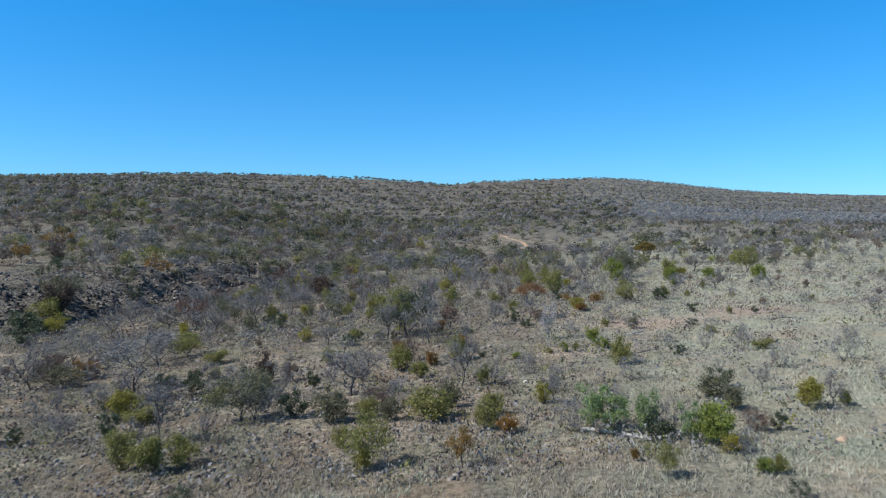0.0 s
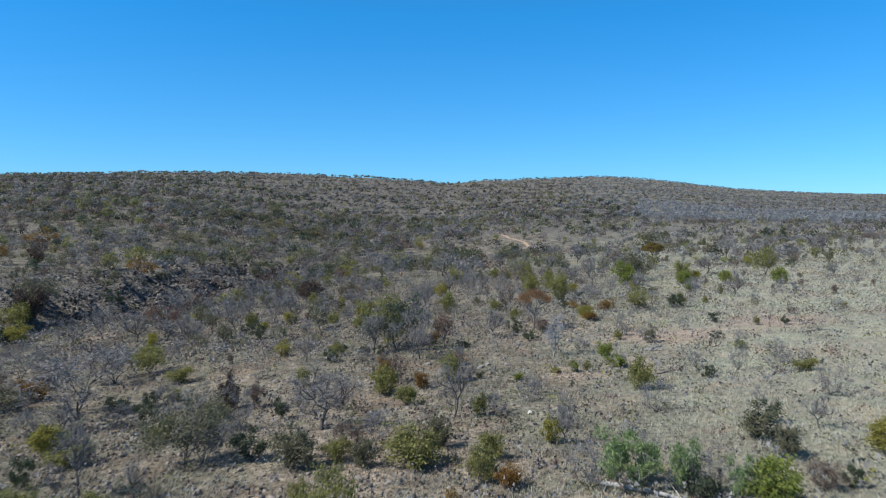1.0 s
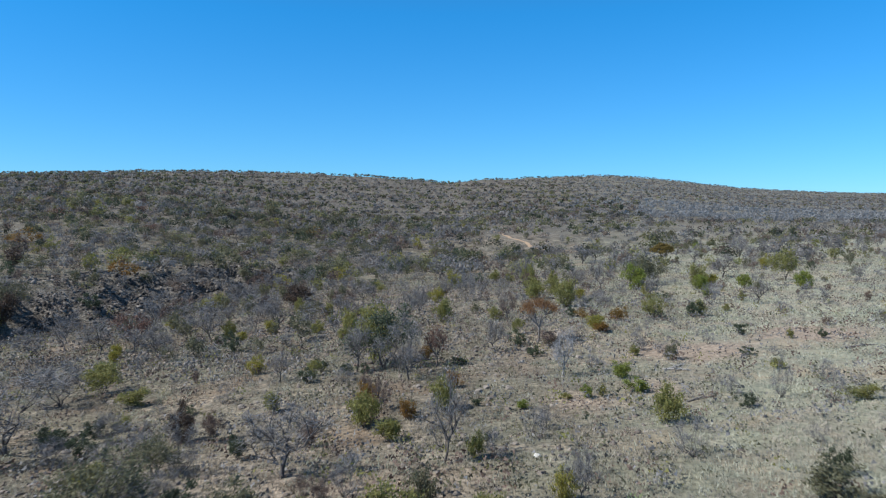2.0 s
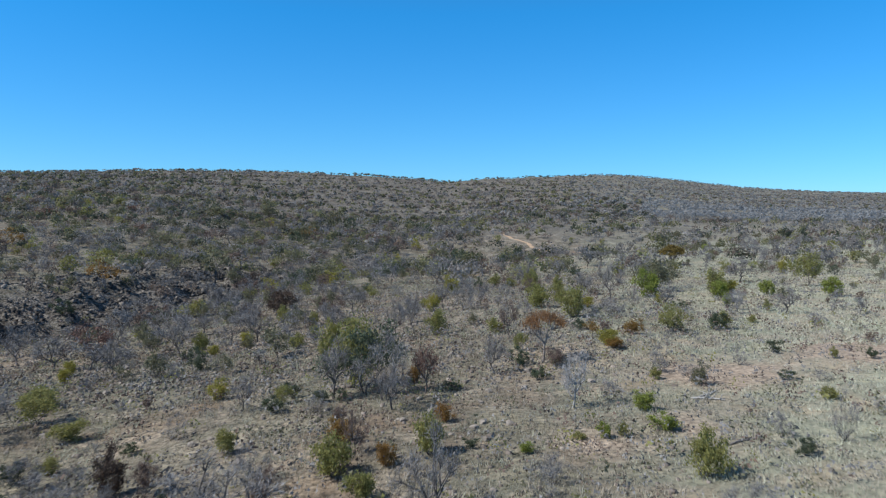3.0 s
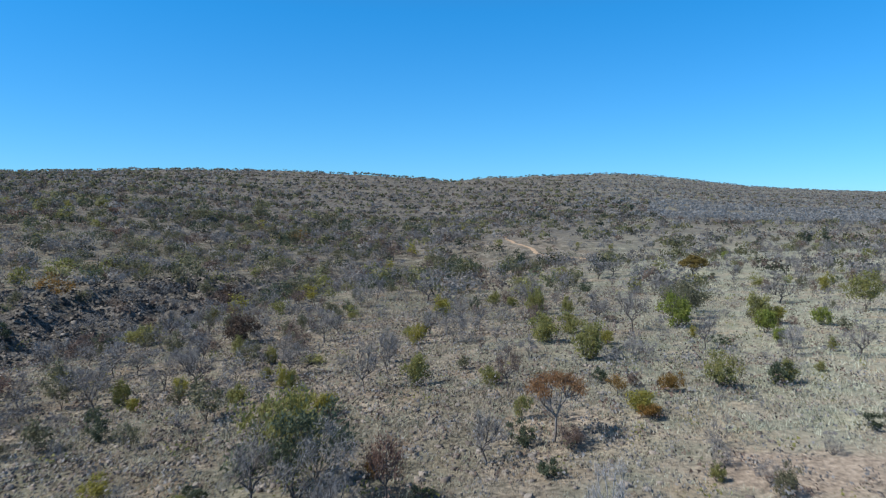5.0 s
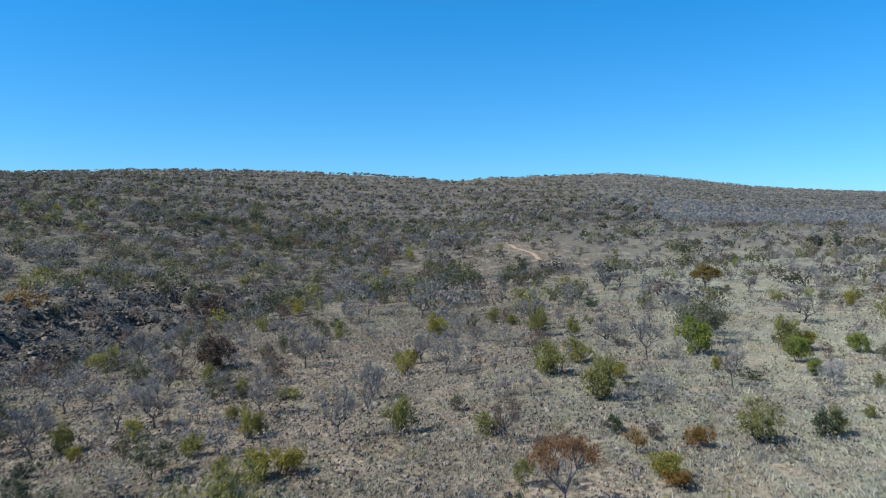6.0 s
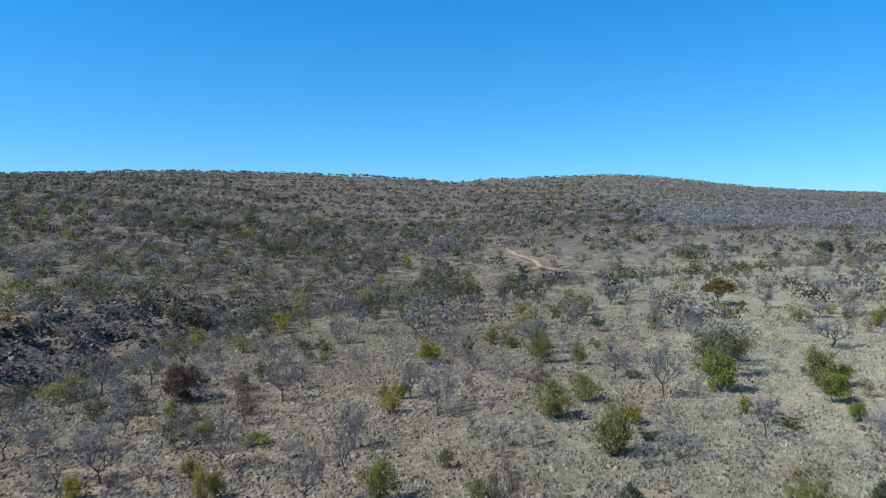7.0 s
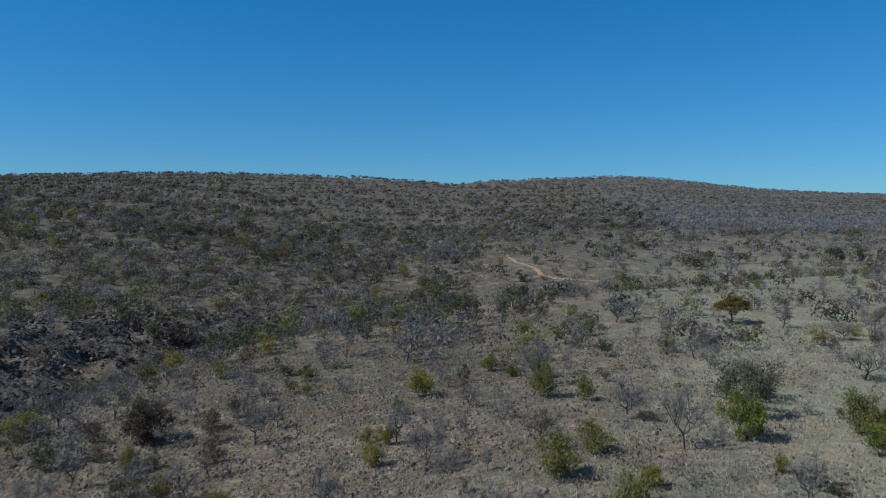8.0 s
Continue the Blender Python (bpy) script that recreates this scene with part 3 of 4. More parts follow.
plant("bare_twin", -12.5, 50.7, 3.25, 2.57)
plant("brown_shrub", -4.2, 50.8, 1.98, 1.77)
plant("bare_shrub", -25.8, 51.8, 1.96, 1.12)
plant("olive_bush", -20.4, 51.8, 3.10, 1.33)
plant("bare_shrub", -3.0, 52.5, 1.88, 1.67)
plant("yellow_bush", -22.6, 53.3, 3.04, 2.39)
plant("bare_shrub", 8.2, 53.4, 1.60, 1.83)
plant("bare_shrub", 14.3, 55.5, 2.28, 2.17)
plant("bare_tree", -6.6, 55.5, 4.63, 3.69)
plant("dead_tree", -3.1, 56.0, 1.43, 1.04)
plant("bare_tree", 1.7, 56.6, 2.4, 4.0)
plant("bare_shrub", 4.4, 56.6, 1.45, 1.71)
plant("bare_shrub", 25.8, 56.9, 2.14, 2.04)
plant("bare_shrub", -12.3, 56.9, 2.17, 3.33)
plant("olive_bush", 3.4, 57.1, 1.26, 1.46)
plant("bare_shrub", 31.1, 57.8, 2.71, 2.58)
plant("sage_tree", -14.0, 57.9, 3.08, 2.10)
plant("dark_bush", -10.2, 60.0, 1.19, 1.63)
plant("bare_shrub", 7.0, 60.2, 1.72, 1.85)
plant("bare_shrub", -17.4, 61.9, 4.28, 2.30)
plant("olive_bush", 14.9, 62.2, 2.3, 2.3)
plant("bare_tree", -26.8, 63.0, 2.28, 2.28)
plant("olive_bush", 27.6, 63.9, 2.08, 0.99)
plant("bare_shrub", 25.7, 64.0, 2.04, 1.94)
plant("dark_bush", -21.2, 64.6, 2.07, 1.65)
plant("brown_shrub", -13.2, 64.9, 1.98, 2.36)
plant("olive_bush", -3.5, 65.2, 2.66, 2.20)
plant("bare_shrub", -7.7, 65.4, 2.14, 1.98)
plant("brown_dome", -15.2, 65.6, 1.84, 2.47)
plant("bare_shrub", 23.3, 65.8, 1.55, 2.55)
plant("rust_bush", -0.8, 66.0, 1.33, 1.32)
plant("bare_twin", -27.4, 66.5, 8.78, 5.48)
plant("green_bush", 6.8, 66.9, 0.98, 0.64)
plant("olive_bush", 1.5, 67.3, 2.1, 2.3)
plant("dark_bush", -25.1, 68.0, 2.09, 1.59)
plant("dark_bush", 3.8, 68.1, 0.95, 0.60)
plant("brown_tree", -2.7, 68.2, 1.53, 2.19)
plant("green_bush", 11.4, 68.7, 0.90, 0.98)
plant("olive_bush", 10.0, 68.9, 1.03, 0.46)
plant("olive_bush", 12.4, 68.9, 0.71, 0.86)
plant("bare_shrub", 27.7, 69.4, 1.87, 1.52)
plant("bare_tree", -38.3, 69.4, 3.66, 3.15)
plant("sage_tree", -35.5, 69.4, 4.06, 2.24)
plant("green_bush", 15.2, 69.5, 2.03, 0.94)
plant("dark_bush", -23.1, 69.8, 1.54, 1.38)
plant("olive_bush", -10.6, 70.3, 1.6, 1.6)
plant("rust_bush", -3.8, 70.2, 1.68, 1.47)
plant("olive_bush", -21.4, 70.8, 1.47, 1.14)
plant("brown_shrub", -37.5, 71.4, 3.57, 3.14)
plant("rust_bush", -34.7, 73.0, 2.81, 1.82)
plant("dark_bush", -17.5, 73.0, 1.15, 0.75)
plant("rust_bush", 2.2, 73.1, 1.3, 1.2)
plant("green_bush", 15.0, 74.0, 1.82, 1.24)
plant("olive_bush", 26.7, 74.1, 1.31, 0.83)
plant("dead_tree", 10.6, 75.1, 2.27, 3.38)
plant("olive_bush", -22.9, 76.2, 2.77, 1.54)
plant("bare_tree", -1.3, 76.7, 2.55, 2.83)
plant("bare_shrub", -6.3, 76.7, 1.93, 1.47)
plant("bare_shrub", 13.4, 76.7, 1.51, 1.44)
plant("bare_twin", -29.4, 77.3, 6.12, 3.40)
plant("dark_bush", -9.4, 77.5, 1.59, 1.16)
plant("bare_tree", -12.0, 78.9, 1.94, 2.16)
plant("bare_twin", -2.2, 79.1, 3.63, 4.54)
plant("dark_bush", -6.6, 79.6, 1.35, 0.92)
plant("dark_bush", -5.1, 79.6, 1.03, 0.92)
plant("bare_twin", -39.6, 79.9, 4.94, 3.64)
plant("dark_bush", 26.6, 80.1, 1.35, 0.73)
plant("sage_bush", 20.6, 80.3, 1.4, 1.5)
plant("bare_tree", -5.8, 80.3, 3.18, 4.05)
plant("olive_tree", -27.5, 80.6, 3.58, 2.40)
plant("faded_tree", 0.8, 80.9, 2.35, 3.53)
plant("dark_bush", 2.7, 81.5, 1.54, 0.70)
plant("dark_tree", -3.7, 81.6, 5.4, 4.6)
plant("bare_shrub", 20.5, 82.0, 1.69, 1.28)
plant("dark_bush", -9.3, 82.3, 1.44, 1.31)
plant("olive_bush", 18.0, 82.5, 1.09, 0.91)
plant("bare_shrub", -45.4, 82.9, 3.85, 2.44)
plant("yellow_bush", -15.2, 83.9, 2.07, 1.56)
plant("dark_bush", 9.5, 84.1, 1.49, 1.08)
plant("olive_tree", -4.9, 84.6, 4.5, 5.3)
plant("rust_bush", -0.2, 85.2, 1.24, 1.39)
plant("olive_bush", -30.1, 85.3, 2.99, 1.75)
plant("bare_tree", 6.2, 87.3, 2.70, 2.76)
plant("bare_shrub", 19.8, 87.8, 1.91, 1.90)
plant("brown_shrub", 11.4, 88.6, 2.42, 1.64)
plant("dark_bush", 29.7, 89.2, 1.41, 1.20)
plant("dark_bush", 8.4, 89.8, 1.92, 1.37)
plant("red_umbrella", 10.5, 89.9, 3.6, 4.4)
plant("rust_bush", 17.3, 92.9, 1.89, 1.05)
plant("bare_shrub", 11.1, 93.7, 2.26, 1.85)
plant("yellow_bush", 16.9, 94.1, 2.47, 1.70)
plant("olive_tree", 8.9, 94.2, 1.31, 1.71)
plant("yellow_bush", -32.7, 94.3, 1.59, 1.72)
plant("dark_bush", -53.2, 94.3, 4.10, 2.37)
plant("dark_bush", -21.0, 95.8, 1.90, 1.98)
plant("bare_tree", -29.0, 96.4, 2.62, 3.12)
plant("bare_shrub", 22.9, 96.5, 1.37, 1.11)
plant("yellow_bush", -7.2, 98.1, 2.89, 2.13)
plant("yellow_bush", -34.2, 98.2, 1.76, 1.68)
plant("rust_tree", 16.2, 98.3, 1.62, 1.44)
plant("olive_bush", -9.6, 98.6, 1.46, 1.53)
plant("yellow_bush", -5.3, 98.7, 2.74, 1.81)
plant("rust_bush", 20.3, 99.2, 1.83, 1.56)
plant("bare_tree", -44.2, 99.4, 3.88, 3.09)
plant("olive_tree", 24.1, 99.7, 2.44, 2.53)
plant("dark_bush", 24.5, 99.7, 1.85, 1.48)
plant("bare_tree", -37.1, 100.5, 4.11, 3.31)
plant("dark_bush", 29.0, 100.8, 2.26, 1.72)
plant("olive_bush", 29.8, 101.1, 1.74, 1.88)
plant("brown_tree", 8.4, 101.2, 2.45, 2.92)
plant("bare_shrub", 39.2, 101.6, 1.96, 1.87)
plant("dark_bush", -24.2, 102.3, 1.59, 1.13)
plant("dark_bush", 15.8, 102.6, 1.18, 1.20)
plant("olive_bush", 7.2, 103.4, 2.00, 1.53)
plant("olive_bush", -13.4, 104.0, 2.04, 1.63)
plant("bare_tree", -3.0, 104.5, 2.63, 3.72)
plant("bare_shrub", 1.0, 104.8, 2.48, 0.98)
plant("olive_bush", 1.2, 105.1, 2.57, 2.69)
plant("yellow_bush", -22.6, 105.8, 1.44, 1.37)
plant("dark_bush", -59.4, 106.3, 5.79, 3.78)
plant("bare_tree", -44.0, 106.4, 4.44, 4.30)
plant("yellow_bush", -55.9, 107.1, 4.17, 2.70)
plant("faded_tree", -36.1, 107.1, 5.2, 4.0)
plant("yellow_bush", -10.5, 107.8, 1.58, 2.51)
plant("bare_tree", -26.9, 107.9, 3.79, 3.79)
plant("olive_bush", -25.0, 108.7, 2.24, 2.35)
plant("olive_bush", -9.9, 108.8, 1.52, 1.87)
plant("bare_tree", 39.4, 109.1, 2.89, 2.51)
plant("bare_tree", -34.9, 110.1, 2.72, 2.81)
plant("bare_tree", -1.6, 110.5, 2.10, 3.58)
plant("bare_shrub", 34.2, 110.5, 2.92, 3.10)
plant("olive_bush", 16.4, 110.7, 3.5, 3.5)
# low dark bush added in place of the olive bush's cast shadow
plant("dark_bush", 19.6, 113.6, 1.9, 0.8)
plant("yellow_bush", -20.6, 111.1, 2.14, 1.87)
plant("bare_shrub", 8.6, 112.3, 1.75, 1.45)
plant("olive_bush", -13.2, 113.3, 1.35, 1.56)
plant("bare_tree", 27.7, 113.7, 2.31, 3.26)
plant("bare_twin", -23.2, 113.8, 4.46, 3.72)
plant("dead_tree", 36.0, 114.0, 2.02, 2.10)
plant("bare_tree", -11.0, 114.3, 3.14, 2.80)
plant("bare_tree", -20.2, 114.4, 3.42, 3.42)
plant("dark_bush", 30.1, 116.0, 1.95, 0.85)
plant("bare_tree", -2.0, 116.3, 2.94, 3.36)
plant("yellow_bush", 19.3, 117.5, 1.85, 1.60)
plant("green_bush", 36.2, 117.6, 1.67, 1.59)
plant("yellow_bush", 28.3, 119.2, 1.21, 1.40)
plant("yellow_bush", -35.9, 119.4, 2.05, 1.34)
plant("bare_tree", -15.3, 119.7, 1.52, 1.78)
plant("olive_bush", -10.3, 119.9, 2.93, 1.10)
plant("olive_bush", 13.6, 120.2, 3.7, 3.1)
plant("bare_tree", -28.7, 120.9, 2.81, 2.60)
plant("bare_tree", -12.9, 121.6, 2.93, 2.53)
plant("bare_twin", -23.8, 121.6, 3.95, 2.72)
plant("olive_bush", -14.9, 122.0, 1.94, 2.03)
plant("green_bush", 51.4, 122.8, 2.76, 2.63)
plant("green_bush", 37.1, 122.9, 2.58, 2.72)
plant("bare_shrub", 5.6, 123.0, 2.33, 1.33)
plant("bare_twin", 4.2, 124.7, 4.17, 4.02)
plant("bare_tree", 23.7, 125.1, 3.40, 4.34)
plant("olive_bush", 17.0, 125.2, 3.1, 2.5)
plant("yellow_bush", 0.2, 125.4, 2.04, 2.13)
plant("brown_tree", 13.0, 126.1, 3.02, 3.08)
plant("green_bush", 44.5, 126.2, 2.42, 2.08)
plant("green_bush", 29.2, 127.2, 3.67, 3.87)
plant("bare_shrub", 27.2, 127.7, 1.80, 1.24)
plant("yellow_bush", 40.4, 127.9, 2.65, 2.26)
plant("olive_bush", 38.5, 128.1, 3.50, 3.47)
plant("olive_bush", -20.6, 129.4, 2.19, 2.29)
plant("bare_tree", 1.5, 131.1, 2.80, 3.14)
plant("yellow_bush", 0.7, 131.4, 1.81, 1.83)
plant("olive_bush", -1.2, 132.6, 1.41, 1.35)
plant("sage_tree", 31.4, 133.0, 5.4, 4.7)
plant("brown_shrub", 23.1, 134.1, 2.32, 0.95)
plant("bare_tree", 21.7, 135.1, 3.84, 3.09)
plant("bare_tree", -11.7, 135.3, 3.37, 3.67)
plant("bare_shrub", 10.6, 136.1, 2.05, 2.49)
plant("olive_tree", 55.5, 137.6, 4.18, 4.57)
plant("brown_dome", -22.9, 137.9, 4.95, 3.70)
plant("brown_shrub", -27.9, 138.3, 2.49, 2.26)
plant("olive_bush", -73.8, 138.6, 6.29, 4.96)
plant("sage_tree", 34.1, 139.7, 6.13, 3.50)
plant("bare_tree", -10.8, 139.9, 2.34, 2.41)
plant("brown_dome", -73.6, 141.5, 7.18, 5.86)
plant("bare_tree", 8.0, 141.8, 2.39, 1.76)
plant("olive_bush", 19.1, 142.5, 1.98, 2.48)
plant("olive_bush", -37.1, 142.6, 5.53, 2.60)
plant("bare_tree", -33.9, 143.1, 4.48, 4.52)
plant("olive_bush", 15.4, 144.2, 2.91, 3.62)
plant("sage_tree", -75.0, 145.7, 7.07, 5.65)
plant("bare_twin", -29.8, 146.9, 4.67, 4.54)
plant("bare_tree", 49.0, 147.1, 4.61, 3.10)
plant("yellow_bush", 2.6, 147.7, 3.45, 2.90)
plant("bare_tree", 14.7, 149.6, 3.97, 4.63)
plant("olive_bush", 15.8, 153.8, 2.54, 3.63)
plant("dark_bush", -63.8, 154.2, 3.68, 2.63)
plant("olive_bush", 12.9, 156.1, 2.04, 1.80)
plant("bare_shrub", 28.6, 157.0, 2.05, 1.81)
plant("olive_bush", 10.6, 159.9, 2.27, 2.17)
plant("yellow_bush", 61.8, 160.8, 2.68, 2.73)
plant("bare_tree", 35.7, 160.9, 2.96, 2.90)
plant("sage_bush", -15.6, 164.4, 2.6, 1.5)
plant("yellow_bush", -12.4, 163.2, 2.2, 1.3)
plant("olive_bush", -24.3, 165.4, 3.71, 2.92, False)
plant("bare_shrub", 62.5, 169.6, 4.23, 2.74, False)
plant("bare_tree", 58.4, 170.2, 3.89, 2.43, False)
plant("yellow_bush", -32.7, 170.4, 4.93, 3.56, False)
plant("olive_bush", -36.6, 171.6, 3.61, 2.62, False)
plant("green_bush", 61.3, 172.4, 2.04, 1.62, False)
plant("yellow_bush", 45.9, 172.6, 2.56, 2.11, False)
plant("bare_shrub", -54.7, 176.0, 4.0, 3.0, False)
plant("yellow_bush", 16.8, 178.2, 3.25, 1.89, False)
plant("bare_twin", 36.8, 178.6, 3.16, 2.98, False)
plant("bare_tree", 65.9, 183.3, 3.63, 3.92, False)
plant("brown_dome", -95.6, 184.0, 5.44, 3.89, False)
plant("flat_acacia", 49.7, 186.4, 5.0, 4.1)
plant("bare_tree", 40.6, 187.5, 3.33, 3.33, False)
plant("olive_bush", 17.4, 189.6, 3.81, 2.49, False)
plant("bare_shrub", -59.3, 190.7, 4.06, 3.28, False)
plant("dark_bush", -9.1, 191.5, 3.64, 2.89, False)
plant("bare_tree", 32.8, 192.4, 4.63, 3.85, False)
plant("bare_tree", 36.1, 194.6, 4.79, 3.39, False)
plant("olive_bush", -81.1, 200.3, 4.06, 3.35, False)
plant("olive_bush", 27.1, 202.3, 3.27, 2.29, False)
plant("bare_shrub", -21.6, 203.2, 4.43, 3.16, False)
plant("dark_bush", 22.2, 204.4, 2.66, 2.32, False)
plant("sage_bush", -49.5, 205.4, 5.2, 3.6, False)
plant("brown_dome", -45.6, 207.9, 6.43, 4.16, False)
plant("dark_bush", 15.1, 208.8, 2.29, 2.83, False)
plant("sage_bush", -39.9, 209.6, 5.43, 3.37, False)
plant("bare_tree", 75.5, 211.0, 3.95, 2.85, False)
plant("sage_tree", -55.0, 212.2, 8.42, 6.87, False)
plant("bare_shrub", -39.8, 212.2, 5.44, 4.05, False)
plant("olive_bush", -66.9, 214.5, 3.13, 2.98, False)
plant("bare_tree", -83.2, 214.7, 4.14, 4.60, False)
plant("olive_bush", -76.6, 215.3, 3.63, 3.46, False)
plant("olive_bush", -34.0, 216.1, 3.64, 2.77, False)
plant("bare_tree", -74.6, 220.3, 4.86, 4.29, False)
plant("faded_bush", 91.3, 222.1, 2.73, 2.13, False)
plant("bare_tree", 95.1, 227.0, 4.38, 3.65, False)
plant("olive_bush", -65.7, 230.3, 3.19, 3.29, False)
plant("olive_bush", -46.0, 232.6, 4.04, 3.84, False)
plant("dense_tree", 20.4, 226.6, 3.88, 3.69, False)
plant("green_bush", 73.3, 236.0, 2.71, 2.32, False)
plant("dark_tree", 5.5, 213.9, 4.62, 4.16, False)
plant("sage_bush", -31.1, 247.2, 3.80, 3.62, False)
plant("bare_tree", -96.7, 243.9, 4.95, 4.95, False)
plant("brown_shrub", -2.8, 250.6, 4.45, 5.07, False)
plant("sage_bush", -61.4, 250.1, 6.98, 4.65, False)
plant("dark_bush", -41.0, 253.6, 4.53, 3.45, False)
plant("sage_bush", -8.9, 246.1, 3.49, 2.77, False)
plant("sage_bush", -78.3, 258.2, 4.05, 3.56, False)
plant("sage_bush", -71.8, 264.8, 4.82, 3.37, False)
plant("sage_bush", 53.2, 278.2, 7.12, 4.19, False)
plant("sage_bush", -2.6, 283.3, 7.21, 4.58, False)
plant("dense_tree", 25.3, 287.0, 4.47, 3.10, False)
plant("sage_bush", -93.5, 266.3, 5.90, 4.37, False)
plant("bare_shrub", 108.9, 295.9, 5.48, 3.13, False)
plant("dark_bush", -42.1, 300.6, 4.91, 3.59, False)
plant("brown_shrub", -80.0, 279.5, 5.22, 4.31, False)
plant("sage_bush", -22.7, 303.9, 4.97, 4.37, False)
plant("dense_tree", 107.6, 300.1, 3.35, 3.91, False)
plant("dense_tree", 130.3, 312.3, 4.31, 5.22, False)
plant("dense_tree", 136.2, 311.2, 4.28, 5.57, False)
plant("sage_bush", -56.0, 321.0, 9.21, 6.57, False)
plant("faded_bush", -106.4, 287.1, 6.08, 3.09, False)
plant("sage_bush", 103.8, 321.4, 4.51, 3.12, False)
plant("sage_bush", -100.5, 305.0, 5.10, 4.86, False)
plant("sage_bush", -129.2, 288.1, 3.68, 3.51, False)
plant("sage_bush", -80.5, 326.0, 5.50, 4.84, False)
plant("sage_bush", 93.7, 328.8, 5.07, 3.62, False)
plant("dark_bush", -136.6, 292.1, 7.43, 3.93, False)
plant("sage_bush", -60.7, 368.7, 5.90, 6.10, False)
plant("dark_bush", -8.4, 374.4, 6.51, 6.20, False)
plant("dense_tree", 129.7, 388.9, 4.16, 3.46, False)
plant("dark_bush", -47.4, 395.5, 6.42, 7.64, False)
plant("dark_bush", -87.7, 373.5, 6.55, 5.28, False)
plant("dense_tree", 79.7, 363.9, 5.34, 3.23, False)
plant("faded_bush", -154.2, 313.2, 9.33, 4.65, False)
plant("sage_bush", -101.9, 353.7, 12.71, 6.29, False)
plant("sage_bush", -59.6, 428.8, 13.84, 7.79, False)
plant("sage_bush", -89.0, 402.9, 11.74, 8.39, False)
plant("faded_bush", -132.0, 342.9, 7.40, 4.40, False)
plant("dark_bush", -154.9, 365.4, 7.48, 4.75, False)
plant("sage_bush", -163.4, 361.1, 7.39, 4.22, False)
plant("dark_bush", 87.4, 463.9, 5.19, 3.71, False)


# ---- scrub that covers the land between the plants placed above ----
fill = np.random.RandomState(21)


def free(x, y, gap):
    return all((x - a) ** 2 + (y - b) ** 2 > (gap + 0.5 * w) ** 2 for a, b, w in TAKEN)


def scatter_plants(count, x0, x1, y0, y1, kinds, tall, gap, fine, spread=(0.8, 1.3)):
    """Random plants in a stretch of land, clear of those that stand already."""
    names = [k for k, _ in kinds]
    share = np.array([w for _, w in kinds], float)
    share /= share.sum()
    for _ in range(count):
        y = fill.uniform(y0, y1)
        x = fill.uniform(x0, x1) * (0.35 + 0.65 * y / y1 if fine else y / y1) + 5
        kind = names[fill.choice(len(names), p=share)]
        h = fill.uniform(*tall)
        # little grows among the broken rock of the stream bank
        if free(x, y, gap) and scree_cover(np.array([x]), np.array([y]))[0] < fill.uniform(0.15, 1.1):
            plant(kind, x, y, h * fill.uniform(*spread), h, fine)


# sage kinds replace most olive ones here, their muted colour painting haze
MIXED = [("bare_shrub", 3.2), ("bare_tree", 3.4), ("bare_twin", 3.0), ("brown_shrub", 2), ("brown_tree", 2.2), ("sage_bush", 2.6), ("sage_tree", 1.8), ("olive_bush", 0.7), ("dark_bush", 1.2), ("dark_tree", 0.6)]
scatter_plants(120, -70, 70, 45, 120, [("bare_shrub", 3), ("bare_twin", 1.5), ("brown_shrub", 1.5), ("olive_bush", 0.7), ("dark_bush", 0.5)], (0.7, 1.6), 1.0, True)
scatter_plants(480, -190, 190, 150, 325, MIXED, (1.3, 3.1), 1.0, False)
scatter_plants(380, -235, 5, 165, 390, MIXED + [("olive_bush", 2.0), ("sage_tree", 2.0), ("yellow_bush", 0.8), ("rust_tree", 0.4)], (2.6, 5.0), 1.2, False, (1.0, 1.7))
scatter_plants(28, -30, 30, 4, 36, [("bare_shrub", 3), ("olive_bush", 1), ("dark_bush", 1)], (0.5, 1.2), 1.0, False)
scatter_plants(70, -70, -12, 48, 80, [("bare_shrub", 2), ("bare_twin", 2), ("dark_bush", 1), ("olive_tree", 1), ("brown_shrub", 1)], (1.0, 2.3), 0.8, True)
scatter_plants(75, -62, -20, 85, 155, [("bare_tree", 3), ("bare_twin", 3), ("bare_shrub", 1), ("brown_tree", 1), ("sage_tree", 1.5), ("sage_bush", 1.5)], (1.4, 3.2), 0.8, False)
scatter_plants(300, -10, 190, 105, 300, [("bare_shrub", 3), ("bare_tree", 1.5), ("sage_bush", 2), ("brown_shrub", 1), ("bare_twin", 1)], (0.9, 2.1), 0.8, False)
scatter_plants(130, -125, -30, 125, 225, [("bare_twin", 3), ("bare_shrub", 3), ("sage_bush", 1.5), ("dark_bush", 1), ("brown_shrub", 1)], (1.4, 3.0), 0.8, False)
# thicker growth along the dry stream
for _ in range(110):
    k = fill.randint(4, len(STREAM) - 2)
    u = fill.uniform(0, 1)
    x = STREAM[k][0] * (1 - u) + STREAM[k + 1][0] * u + fill.normal(0, 6)
    y = STREAM[k][1] * (1 - u) + STREAM[k + 1][1] * u + fill.normal(0, 6)
    if free(x, y, 0.6) and y > 125 and scree_cover(np.array([x]), np.array([y]))[0] < fill.uniform(0.2, 1.0):
        h = fill.uniform(1.2, 3.4)
        plant(("dark_bush", "bare_twin", "bare_shrub", "sage_tree", "dark_tree", "brown_shrub")[fill.randint(6)], x, y, h * fill.uniform(0.9, 1.4), h, False)


